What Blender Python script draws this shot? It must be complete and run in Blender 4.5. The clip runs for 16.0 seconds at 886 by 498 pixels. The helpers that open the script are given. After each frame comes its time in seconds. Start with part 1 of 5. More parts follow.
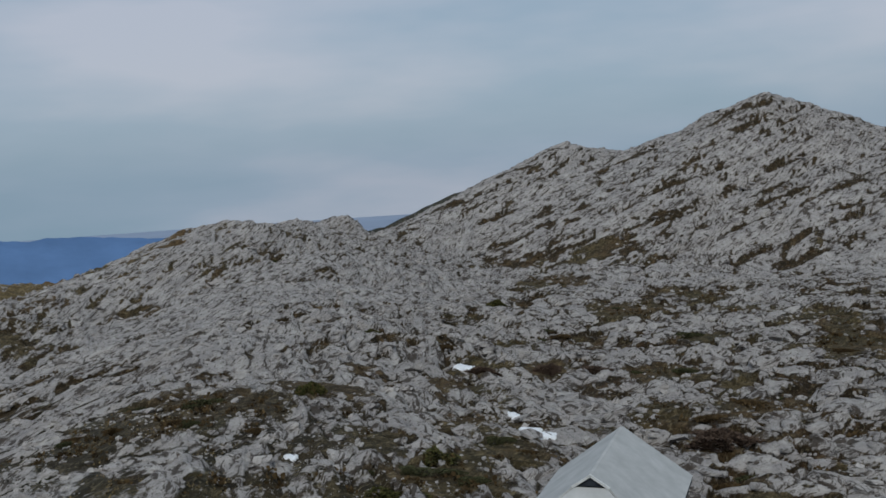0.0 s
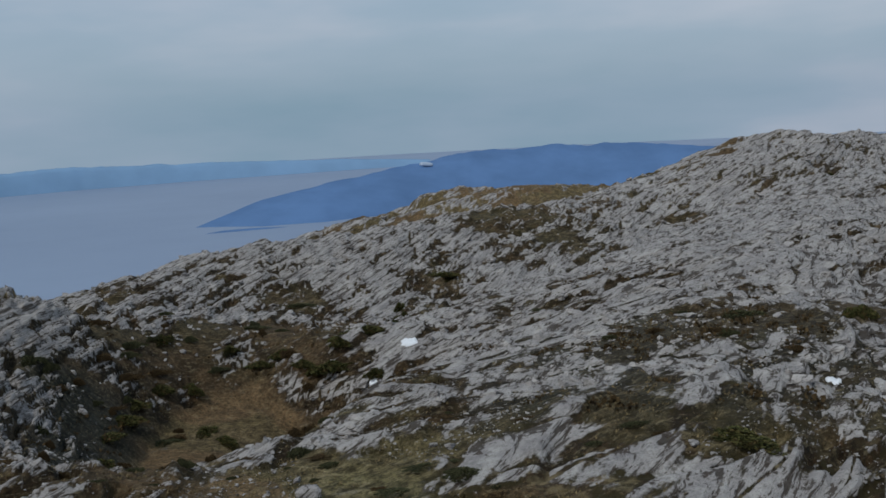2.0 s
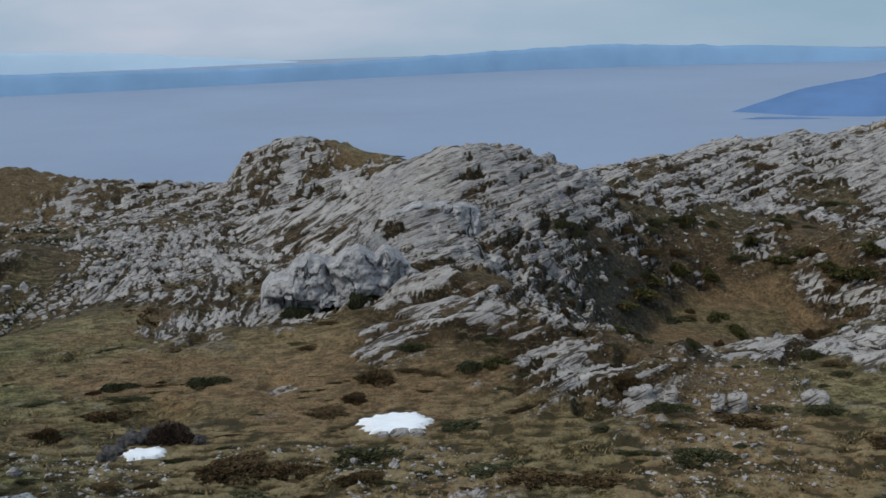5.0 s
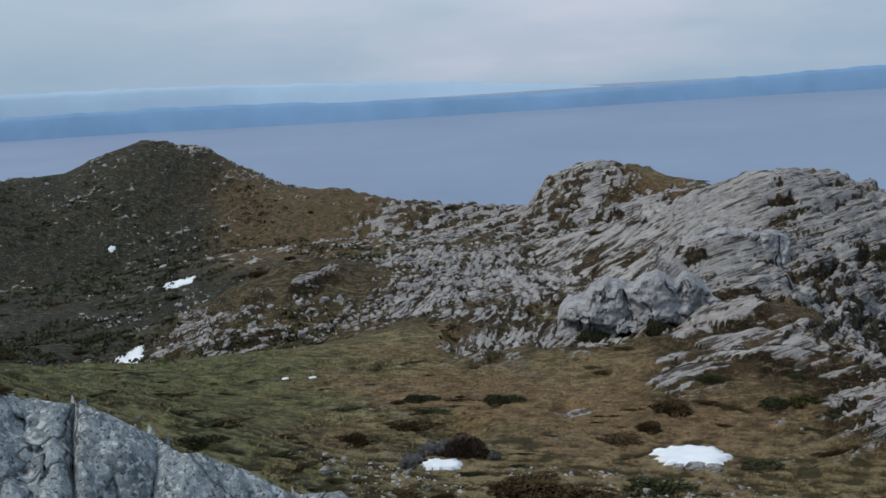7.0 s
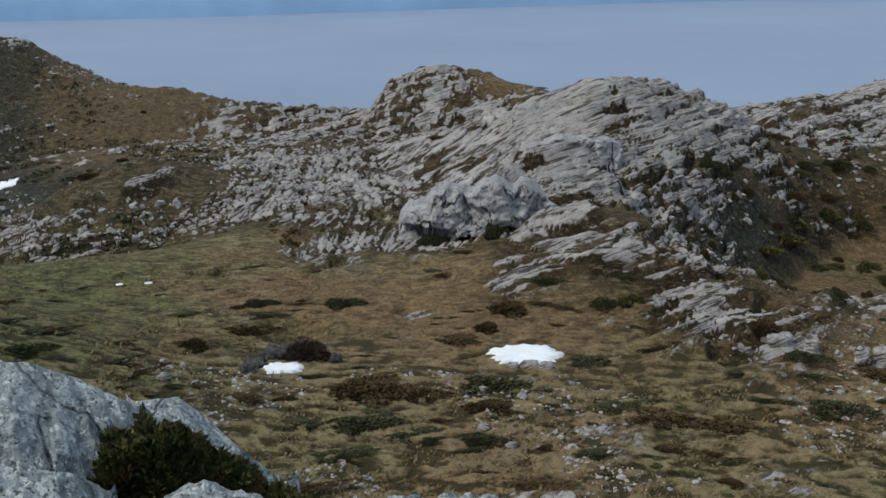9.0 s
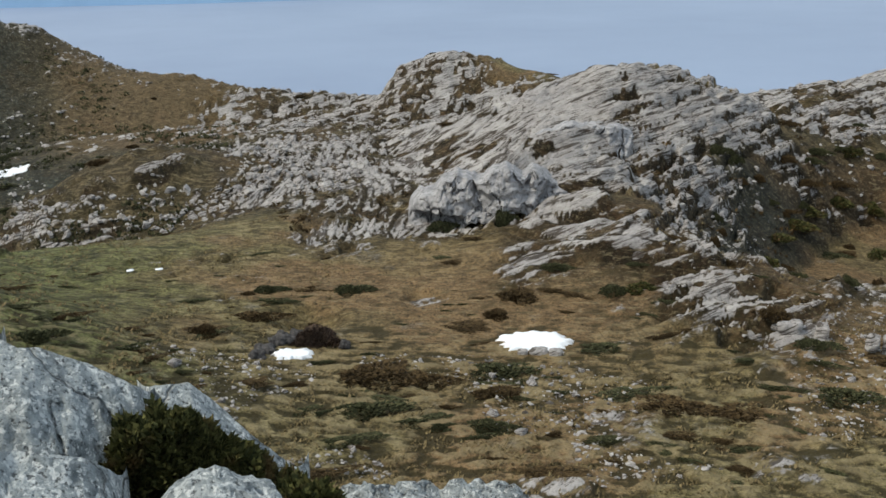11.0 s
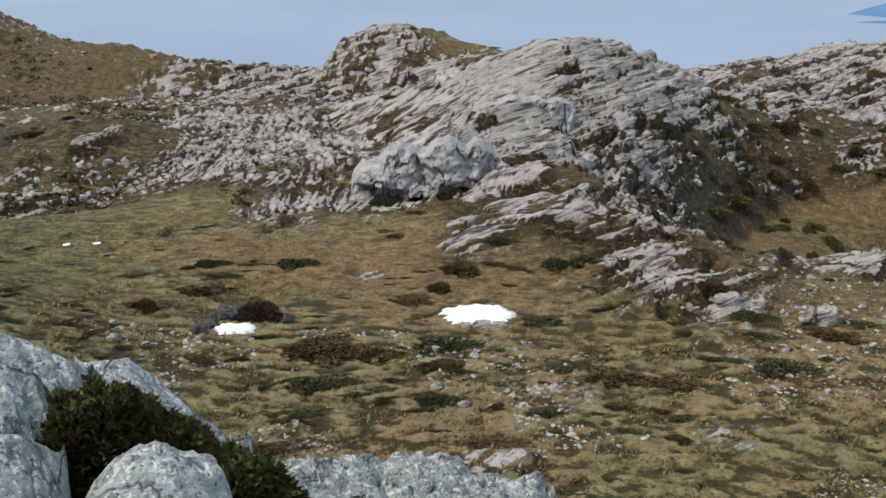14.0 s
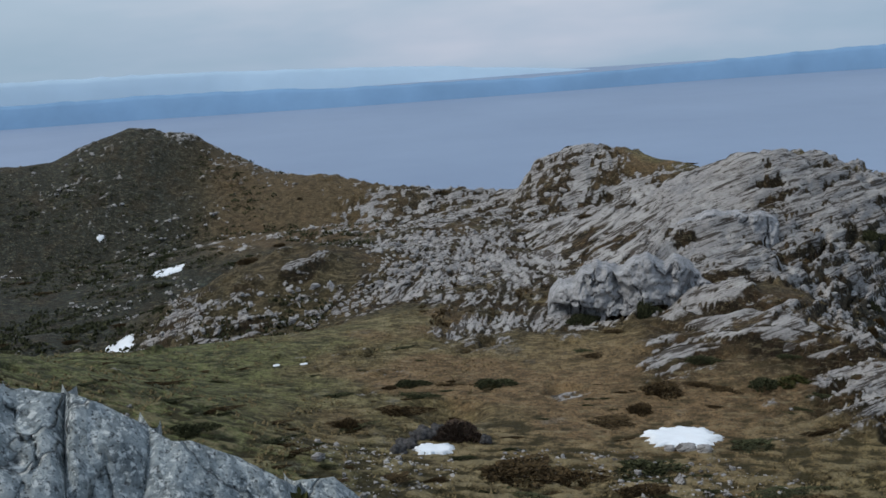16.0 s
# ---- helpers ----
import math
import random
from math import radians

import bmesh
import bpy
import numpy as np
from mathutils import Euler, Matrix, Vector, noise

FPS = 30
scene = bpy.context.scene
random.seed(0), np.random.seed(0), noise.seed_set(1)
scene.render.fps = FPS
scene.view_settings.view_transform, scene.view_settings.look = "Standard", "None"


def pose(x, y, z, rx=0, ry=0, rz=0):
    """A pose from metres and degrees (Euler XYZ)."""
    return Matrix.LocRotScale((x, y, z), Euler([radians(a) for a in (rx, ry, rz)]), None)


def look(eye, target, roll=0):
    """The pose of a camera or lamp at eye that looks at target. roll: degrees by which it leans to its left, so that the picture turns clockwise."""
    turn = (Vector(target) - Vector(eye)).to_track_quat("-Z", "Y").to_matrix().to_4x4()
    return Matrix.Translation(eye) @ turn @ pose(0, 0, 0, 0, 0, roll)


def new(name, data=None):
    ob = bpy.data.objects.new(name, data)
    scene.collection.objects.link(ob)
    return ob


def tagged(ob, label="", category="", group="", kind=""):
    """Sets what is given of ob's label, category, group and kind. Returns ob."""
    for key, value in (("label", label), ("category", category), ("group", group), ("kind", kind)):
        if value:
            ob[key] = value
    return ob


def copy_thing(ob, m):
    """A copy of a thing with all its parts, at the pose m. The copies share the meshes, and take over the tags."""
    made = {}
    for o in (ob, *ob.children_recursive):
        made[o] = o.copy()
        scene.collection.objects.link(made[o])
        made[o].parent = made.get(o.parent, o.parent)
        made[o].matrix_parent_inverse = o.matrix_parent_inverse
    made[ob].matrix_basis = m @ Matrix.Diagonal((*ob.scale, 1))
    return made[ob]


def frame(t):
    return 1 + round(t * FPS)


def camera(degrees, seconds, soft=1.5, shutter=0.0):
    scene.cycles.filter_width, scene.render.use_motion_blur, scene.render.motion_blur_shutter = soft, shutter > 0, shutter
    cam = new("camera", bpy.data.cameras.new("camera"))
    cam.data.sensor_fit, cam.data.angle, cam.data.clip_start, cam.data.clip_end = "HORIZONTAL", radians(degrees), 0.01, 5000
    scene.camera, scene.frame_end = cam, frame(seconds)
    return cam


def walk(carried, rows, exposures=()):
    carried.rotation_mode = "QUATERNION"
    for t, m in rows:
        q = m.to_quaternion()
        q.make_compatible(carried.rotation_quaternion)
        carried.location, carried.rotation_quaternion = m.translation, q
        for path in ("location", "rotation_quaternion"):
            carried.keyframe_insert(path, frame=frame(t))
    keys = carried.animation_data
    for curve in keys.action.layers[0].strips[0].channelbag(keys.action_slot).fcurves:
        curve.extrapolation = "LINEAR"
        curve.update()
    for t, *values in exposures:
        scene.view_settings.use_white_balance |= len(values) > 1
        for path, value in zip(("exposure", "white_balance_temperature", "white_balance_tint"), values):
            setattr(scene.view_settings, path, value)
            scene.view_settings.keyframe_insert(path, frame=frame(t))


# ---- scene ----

# ------------------------------------------------------------------ camera
cam = camera(47.47, 16.0, soft=1.6)
EYE = 17.0   # eye above the grassy saddle; the walker turns on a small rocky summit
ARM = 0.10   # the camera is held a little in front of the turning body
ROWS = [
    (0.0, 85.59, 3.47, -0.27),
    (0.5, 85.23, 3.52, 8.49),
    (1.0, 84.61, 3.46, 15.93),
    (1.5, 83.4, 3.3, 23.86),
    (2.0, 82.17, 3.09, 30.33),
    (2.5, 80.79, 2.99, 36.29),
    (3.0, 79.07, 2.78, 42.61),
    (3.5, 77.86, 2.47, 47.44),
    (4.0, 77.08, 2.03, 51.6),
    (4.5, 76.72, 1.86, 56.07),
    (5.0, 76.81, 1.63, 60.28),
    (5.2, 77.01, 1.8, 62.04),
    (7.3, 78.55, 3.29, 78.23),
    (7.5, 78.27, 3.17, 78.48),
    (8.0, 76.95, 2.64, 76.89),
    (8.5, 74.37, 1.46, 71.47),
    (8.7, 73.18, 1.02, 68.47),
    (11.0, 72.37, 1.11, 69.02),
    (11.5, 71.57, 0.26, 64.19),
    (12.0, 70.94, -1.43, 57.74),
    (12.5, 70.5, -2.78, 53.1),
    (13.0, 70.33, -2.52, 54.1),
    (13.5, 70.47, -1.02, 60.17),
    (14.0, 70.84, 0.14, 65.95),
    (14.5, 72.12, 1.12, 70.96),
    (15.0, 76.25, 2.0, 74.27),
    (15.5, 77.87, 3.4, 74.62),
    (16.0, 78.0, 3.91, 76.43),
]
walk(cam, [(t, pose(-ARM * math.sin(radians(rz)), ARM * math.cos(radians(rz)), EYE, rx, ry, rz)) for t, rx, ry, rz in ROWS],
     exposures=[(0.0, -0.08, 6200, 5), (1.5, -0.05, 6150, 5), (2.5, 0.05, 6150, 5), (3.5, 0.27, 6200, 5), (5.0, 0.37, 6250, 5), (7.5, 0.34, 6150, 5.5), (8.2, 0.38, 6200, 5.5), (11.0, 0.93, 6850, 4.5),
                (12.5, 1.1, 6850, 4.5), (14.4, 1.06, 6850, 5.5), (15.05, 0.86, 6300, 5.5), (15.45, 0.40, 6150, 5.5), (16.0, 0.36, 6150, 5.5)])

# ------------------------------------------------------------------ world and sun
SUN_EL, SUN_AZ = radians(46), radians(172)   # sun behind thin overcast, at the walker's back
world = bpy.data.worlds.new("overcast_sky")
scene.world = world
world.use_nodes = True
wn, wl = world.node_tree.nodes, world.node_tree.links
wn.clear()
sky = wn.new("ShaderNodeTexSky")
sky.sky_type, sky.sun_disc = "NISHITA", False
sky.sun_elevation, sky.sun_rotation = SUN_EL, -SUN_AZ
sky.air_density, sky.dust_density, sky.ozone_density = 1.2, 2.5, 1.5
gen = wn.new("ShaderNodeTexCoord")
squash = wn.new("ShaderNodeMapping")
squash.inputs["Scale"].default_value = (1.4, 1.4, 5.5)
cloud = wn.new("ShaderNodeTexNoise")
cloud.inputs["Scale"].default_value, cloud.inputs["Detail"].default_value, cloud.inputs["Roughness"].default_value = 1.3, 5.0, 0.5
cramp = wn.new("ShaderNodeValToRGB")
cramp.color_ramp.elements[0].position, cramp.color_ramp.elements[0].color = 0.30, (3.0, 4.3, 5.5, 1)
cramp.color_ramp.elements[1].position, cramp.color_ramp.elements[1].color = 0.68, (6.35, 6.4, 7.45, 1)
cmid = cramp.color_ramp.elements.new(0.50)
cmid.color = (4.2, 5.1, 6.4, 1)
cmix = wn.new("ShaderNodeMix")
cmix.data_type = "RGBA"
cmix.inputs["Factor"].default_value = 0.80
back = wn.new("ShaderNodeBackground")
back.inputs["Strength"].default_value = 0.085
wout = wn.new("ShaderNodeOutputWorld")
wl.new(gen.outputs["Generated"], squash.inputs["Vector"])
wl.new(squash.outputs["Vector"], cloud.inputs["Vector"])
wl.new(cloud.outputs["Fac"], cramp.inputs["Fac"])
wl.new(sky.outputs["Color"], cmix.inputs["A"])
wl.new(cramp.outputs["Color"], cmix.inputs["B"])
wl.new(cmix.outputs["Result"], back.inputs["Color"])
wl.new(back.outputs["Background"], wout.inputs["Surface"])
sun = new("sun", bpy.data.lights.new("sun", "SUN"))
sun.data.energy, sun.data.angle, sun.data.color = 1.5, radians(12), (1.0, 0.95, 0.88)
sun.matrix_world = look((-math.sin(SUN_AZ) * 50, math.cos(SUN_AZ) * 50, 60), (0, 0, 0))


# ------------------------------------------------------------------ materials
class Mat:
    """A node material with a Principled surface and short ways to wire it."""

    def __init__(self, name, rough=0.9, spec=0.3):
        self.m = bpy.data.materials.new(name)
        self.m.use_nodes = True
        self.n, self.l = self.m.node_tree.nodes, self.m.node_tree.links
        self.p = self.n["Principled BSDF"]
        self.p.inputs["Roughness"].default_value = rough
        self.p.inputs["Specular IOR Level"].default_value = spec
        self.tc = self.n.new("ShaderNodeTexCoord")

    def noise(self, scale, detail=4.0, rough=0.55, stretch=(1, 1, 1), turn=(0, 0, 0), distort=0.0, space="Object"):
        mp = self.n.new("ShaderNodeMapping")
        mp.vector_type = "TEXTURE"   # turned first, then stretched
        mp.inputs["Scale"].default_value = [1 / a for a in stretch]
        mp.inputs["Rotation"].default_value = [radians(a) for a in turn]
        self.l.new(self.tc.outputs[space], mp.inputs["Vector"])
        t = self.n.new("ShaderNodeTexNoise")
        t.inputs["Scale"].default_value, t.inputs["Detail"].default_value = scale, detail
        t.inputs["Roughness"].default_value, t.inputs["Distortion"].default_value = rough, distort
        self.l.new(mp.outputs["Vector"], t.inputs["Vector"])
        return t.outputs["Fac"]

    def joints(self, scale, wander):
        """Distance to the nearest of a net of wandering cracks."""
        warp = self.n.new("ShaderNodeTexNoise")
        warp.inputs["Scale"].default_value, warp.inputs["Detail"].default_value = 2.5, 4.0
        self.l.new(self.tc.outputs["Object"], warp.inputs["Vector"])
        push = self.n.new("ShaderNodeVectorMath")
        push.operation = "MULTIPLY_ADD"
        push.inputs[1].default_value = (wander, wander, wander)
        self.l.new(warp.outputs["Color"], push.inputs[0])
        self.l.new(self.tc.outputs["Object"], push.inputs[2])
        v = self.n.new("ShaderNodeTexVoronoi")
        v.feature = "DISTANCE_TO_EDGE"
        v.inputs["Scale"].default_value = scale
        self.l.new(push.outputs["Vector"], v.inputs["Vector"])
        return v.outputs["Distance"]

    def ramp(self, fac, *stops):
        r = self.n.new("ShaderNodeValToRGB")
        e = r.color_ramp.elements
        while len(e) < len(stops):
            e.new(0.5)
        for k, (pos, col) in zip(e, stops):
            k.position, k.color = pos, (*col, 1) if len(col) == 3 else col
        self.l.new(fac, r.inputs["Fac"])
        return r.outputs["Color"]

    def mix(self, fac, a, b, mode="MIX"):
        x = self.n.new("ShaderNodeMix")
        x.data_type, x.blend_type = "RGBA", mode
        for s, v in (("Factor", fac), ("A", a), ("B", b)):
            if hasattr(v, "is_linked"):
                self.l.new(v, x.inputs[s])
            elif s == "Factor":
                x.inputs[s].default_value = v
            else:
                x.inputs[s].default_value = (*v, 1)
        return x.outputs["Result"]

    def math(self, op, a, b=0.0, clamp=False):
        x = self.n.new("ShaderNodeMath")
        x.operation, x.use_clamp = op, clamp
        for i, v in enumerate((a, b)):
            if hasattr(v, "is_linked"):
                self.l.new(v, x.inputs[i])
            else:
                x.inputs[i].default_value = v
        return x.outputs["Value"]

    def blend(self, fac, a, b):
        return self.math("ADD", self.math("MULTIPLY", a, self.math("SUBTRACT", 1.0, fac)), self.math("MULTIPLY", b, fac))

    def attr(self, name):
        a = self.n.new("ShaderNodeAttribute")
        a.attribute_name = name
        return a.outputs["Fac"]

    def island(self):
        return self.n.new("ShaderNodeNewGeometry").outputs["Random Per Island"]

    def color(self, c):
        if hasattr(c, "is_linked"):
            self.l.new(c, self.p.inputs["Base Color"])
        else:
            self.p.inputs["Base Color"].default_value = (*c, 1)
        return self

    def bump(self, height, strength=0.5, distance=0.05):
        b = self.n.new("ShaderNodeBump")
        b.inputs["Strength"].default_value, b.inputs["Distance"].default_value = strength, distance
        self.l.new(height, b.inputs["Height"])
        self.l.new(b.outputs["Normal"], self.p.inputs["Normal"])
        return self


def limestone_color(k, fine=9.0, flank=False):
    """Grey karst limestone: pale weathered faces, darker lichen crust, fine pitting."""
    broad = k.noise(0.35, 4, 0.6)
    mid = k.noise(2.2, 5, 0.65)
    small = k.noise(fine, 4, 0.7)
    c = k.ramp(mid, (0.28, (0.205, 0.192, 0.186)), (0.46, (0.335, 0.316, 0.304)), (0.66, (0.455, 0.43, 0.41)))
    c = k.mix(0.5, c, k.ramp(broad, (0.35, (0.265, 0.25, 0.25)), (0.65, (0.49, 0.46, 0.435))))
    c = k.mix(k.ramp(small, (0.30, (0.5, 0.5, 0.5)), (0.44, (0, 0, 0))), c, (0.10, 0.10, 0.10))
    beds = k.noise(1.0, 5, 0.65, (0.40, 0.40, 4.5), (11.6, -24.0, 0), 0.4)
    thin = k.noise(2.4, 5, 0.7, (0.35, 0.35, 3.6), (11.6, -24.0, 0), 0.3)
    if flank:   # the hummock's beds stand steeper
        steep = k.attr("flank")
        beds = k.blend(steep, beds, k.noise(1.2, 5, 0.65, (0.30, 0.30, 4.5), (27.0, -9.0, 0), 0.3))
        thin = k.blend(steep, thin, k.noise(2.6, 5, 0.7, (0.28, 0.28, 3.6), (27.0, -9.0, 0), 0.3))
    # dark dashes along the beds: crevice soil and crevice shadow, both as colour
    c = k.mix(k.ramp(beds, (0.415, (0.9, 0.9, 0.9)), (0.45, (0, 0, 0))), c, (0.050, 0.039, 0.030))
    c = k.mix(k.ramp(thin, (0.41, (0.9, 0.9, 0.9)), (0.44, (0, 0, 0))), c, (0.060, 0.045, 0.034))
    c = k.mix(k.ramp(beds, (0.54, (0, 0, 0)), (0.66, (0.5, 0.5, 0.5))), c, (0.57, 0.545, 0.51))
    for size, wide, turn in ((0.9, 0.012, 25), (0.55, 0.009, -50)):
        line = k.math("ABSOLUTE", k.math("SUBTRACT", k.noise(size, 4, 0.6, (1, 1, 2.2), (0, 0, turn), 0.3), 0.5))
        c = k.mix(k.ramp(line, (0.0, (0.4, 0.4, 0.4)), (wide, (0, 0, 0))), c, (0.07, 0.06, 0.05))
    c = k.mix(1.0, c, (1.02, 1.0, 0.98), "MULTIPLY")
    return c, k.math("ADD", k.math("MULTIPLY", small, 0.6), k.math("MULTIPLY", k.math("ADD", beds, k.math("MULTIPLY", thin, 0.5)), 1.2))


def ground_material():
    k = Mat("karst_ground", 0.92, 0.2)
    stone, small = limestone_color(k, 5.0, True)
    # dry grass: straw, olive and brown heath at two scales
    g1 = k.noise(0.16, 4, 0.6)
    g2 = k.noise(1.1, 6, 0.72)
    g3 = k.noise(11.0, 3, 0.7)
    straw = k.ramp(g2, (0.38, (0.065, 0.050, 0.021)), (0.50, (0.198, 0.155, 0.069)), (0.62, (0.335, 0.272, 0.145)))
    olive = k.ramp(g2, (0.40, (0.050, 0.045, 0.016)), (0.60, (0.225, 0.192, 0.080)))
    heath = k.ramp(g2, (0.36, (0.118, 0.073, 0.033)), (0.64, (0.285, 0.180, 0.088)))
    turf = k.mix(k.ramp(g1, (0.42, (0, 0, 0)), (0.58, (1, 1, 1))), straw, olive)
    turf = k.mix(k.math("MULTIPLY", k.attr("green"), 0.9), turf, k.ramp(g2, (0.40, (0.032, 0.040, 0.012)), (0.60, (0.165, 0.178, 0.062))))
    turf = k.mix(k.attr("heath"), turf, heath)
    turf = k.mix(k.ramp(k.noise(0.33, 6, 0.75), (0.60, (0, 0, 0)), (0.70, (0.55, 0.55, 0.55))), turf, (0.24, 0.225, 0.20))
    scrub = k.ramp(g2, (0.36, (0.006, 0.004, 0.002)), (0.52, (0.030, 0.017, 0.008)), (0.68, (0.098, 0.056, 0.025)))
    turf = k.mix(k.attr("scrub"), turf, scrub)
    creeping = k.ramp(g2, (0.36, (0.007, 0.010, 0.009)), (0.52, (0.024, 0.030, 0.026)), (0.68, (0.070, 0.080, 0.068)))
    creeping = k.mix(k.ramp(k.noise(0.22, 6, 0.7), (0.50, (0, 0, 0)), (0.62, (0.45, 0.45, 0.45))), creeping, k.ramp(g2, (0.36, (0.016, 0.009, 0.004)), (0.64, (0.090, 0.050, 0.023))))
    grit = k.ramp(k.noise(1.5, 5, 0.75), (0.58, (0, 0, 0)), (0.68, (0.35, 0.35, 0.35)))   # small grey stones through the scrub
    creeping = k.mix(grit, creeping, k.ramp(g3, (0.35, (0.06, 0.058, 0.057)), (0.65, (0.20, 0.194, 0.19))))
    # dark low cover; on the hollow's bank it also paints in the shade
    turf = k.mix(k.attr("evergreen_shade"), turf, creeping)
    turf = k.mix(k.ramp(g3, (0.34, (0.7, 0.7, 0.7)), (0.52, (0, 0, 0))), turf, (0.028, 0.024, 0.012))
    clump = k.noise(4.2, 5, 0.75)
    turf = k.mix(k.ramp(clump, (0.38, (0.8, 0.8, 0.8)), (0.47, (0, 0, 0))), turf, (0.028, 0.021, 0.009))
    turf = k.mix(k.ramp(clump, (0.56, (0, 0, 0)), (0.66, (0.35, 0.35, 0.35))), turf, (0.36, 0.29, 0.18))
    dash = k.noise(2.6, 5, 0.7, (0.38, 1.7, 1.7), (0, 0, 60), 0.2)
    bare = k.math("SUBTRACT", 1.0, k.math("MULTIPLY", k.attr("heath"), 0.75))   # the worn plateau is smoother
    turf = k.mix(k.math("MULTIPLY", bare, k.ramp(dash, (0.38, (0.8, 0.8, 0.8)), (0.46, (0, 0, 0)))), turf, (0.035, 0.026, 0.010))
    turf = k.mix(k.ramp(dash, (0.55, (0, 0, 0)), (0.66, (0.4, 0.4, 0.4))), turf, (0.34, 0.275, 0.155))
    # terracettes: the sward hangs in thin level steps, shadow painted in dips, light on tops
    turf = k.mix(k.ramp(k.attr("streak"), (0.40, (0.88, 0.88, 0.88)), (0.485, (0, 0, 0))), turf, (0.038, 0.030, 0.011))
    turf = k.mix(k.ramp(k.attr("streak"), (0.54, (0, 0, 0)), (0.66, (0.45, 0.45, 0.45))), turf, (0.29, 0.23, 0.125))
    lump = k.math("MULTIPLY", k.math("SUBTRACT", k.noise(1.6, 6, 0.7), 0.5), 0.75)
    edge = k.math("ADD", k.attr("rock"), lump)
    mask = k.ramp(edge, (0.44, (0, 0, 0)), (0.56, (1, 1, 1)))
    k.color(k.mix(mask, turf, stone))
    return k.bump(k.math("ADD", k.noise(2.5, 6, 0.7), small), 0.9, 0.20).m


def stone_material(name="limestone", fine=9.0):
    k = Mat(name, 0.9, 0.25)
    c, small = limestone_color(k, fine)
    c = k.mix(k.ramp(k.island(), (0.0, (0.0, 0.0, 0.0)), (1.0, (0.22, 0.22, 0.22))), c, (0.22, 0.21, 0.20))
    k.color(c)
    return k.bump(k.math("ADD", k.noise(3.0, 6, 0.7), small), 0.8, 0.10).m


def plain(name, col, rough=0.7, spec=0.3, vary=0.25, scale=3.0, bump=0.02):
    k = Mat(name, rough, spec)
    n = k.noise(scale, 5, 0.6)
    k.color(k.ramp(n, (0.3, tuple(c * (1 - vary) for c in col)), (0.7, tuple(min(1, c * (1 + vary)) for c in col))))
    if bump:
        k.bump(k.noise(scale * 8, 4, 0.6), 0.5, bump)
    return k.m


GROUND = ground_material()
STONE = stone_material()
SNOW = plain("old_snow", (0.80, 0.81, 0.83), 0.6, 0.3, 0.06, 2.0, 0.05)


# ------------------------------------------------------------------ noise for the relief
def hash2(i, j, s):
    h = (i.astype(np.int64) * 374761393 + j.astype(np.int64) * 668265263 + s * 974634541) & 0x7FFFFFFF
    h = ((h ^ (h >> 13)) * 1274126177) & 0x7FFFFFFF
    return ((h ^ (h >> 16)) & 0xFFFFF) / 1048575.0


def value(x, y, s=0):
    i, j = np.floor(x), np.floor(y)
    u, v = x - i, y - j
    u, v = u * u * (3 - 2 * u), v * v * (3 - 2 * v)
    a, b, c, d = hash2(i, j, s), hash2(i + 1, j, s), hash2(i, j + 1, s), hash2(i + 1, j + 1, s)
    return a + (b - a) * u + (c - a) * v + (a - b - c + d) * u * v


def fbm(x, y, octaves=4, s=0, gain=0.5):
    t, amp, tot = 0.0, 1.0, 0.0
    for k in range(octaves):
        t = t + amp * value(x * 0.8 + y * 0.6 + 17.3 * k, y * 0.8 - x * 0.6 - 5.1 * k, s + k)
        tot += amp
        amp *= gain
        x, y = x * 2.03, y * 2.03
    return t / tot


def cells(x, y, s=0):
    """Worley cells: distance to the nearest border, and the cell's random number."""
    i, j = np.floor(x), np.floor(y)
    f1 = np.full(x.shape, 9.0)
    f2 = np.full(x.shape, 9.0)
    who = np.zeros(x.shape)
    for di in (-1, 0, 1):
        for dj in (-1, 0, 1):
            a, b = i + di, j + dj
            d = np.hypot(a + hash2(a, b, s) - x, b + hash2(a, b, s + 7) - y)
            nearer = d < f1
            f2 = np.where(nearer, f1, np.minimum(f2, d))
            who = np.where(nearer, hash2(a, b, s + 13), who)
            f1 = np.where(nearer, d, f1)
    return f2 - f1, who


def step(a, b, x):
    t = np.clip((x - a) / (b - a), 0, 1)
    return t * t * (3 - 2 * t)


# ------------------------------------------------------------------ the lie of the land
def spot(bearing, away, slope):
    """A place by its bearing (degrees to the left of north), its distance, and its angle above the eye's level."""
    b = radians(bearing)
    return (-away * math.sin(b), away * math.cos(b), EYE + away * math.tan(radians(slope)))


RIDGES = []


def ridge(points, steep=0.5, round_=7.0):
    RIDGES.append(([spot(*p) for p in points], steep, round_))


# the great rocky hill and its second top
ridge([(-60, 150, 0), (-40, 180, 0.2), (-24, 200, 0.9), (-21.3, 202, 2.0), (-18.1, 205, 3.2), (-15.9, 205, 2.4), (-13.4, 208, 1.2), (-10.5, 212, 0.4)], 0.40, 9)
ridge([(-10.5, 215, 0.2), (-8.8, 218, 0.8), (-7.4, 218, 1.2), (-5.3, 205, 0.0), (-1.7, 190, -1.65), (0.7, 178, -2.9), (3.0, 172, -3.6)], 0.42, 5)
# a dark hill far behind, and the low double top beside it
ridge([(-4, 258, -0.5), (-0.9, 258, -1.28), (0.6, 257, -1.85), (1.8, 256, -2.35), (3.2, 255, -2.95)], 0.5, 4)
ridge([(3.0, 205, -3.9), (4.0, 205, -3.5), (5.0, 205, -2.2), (6.0, 205, -2.25), (7.0, 203, -2.5), (8.3, 200, -2.25), (10.2, 195, -2.6)], 0.5, 4)
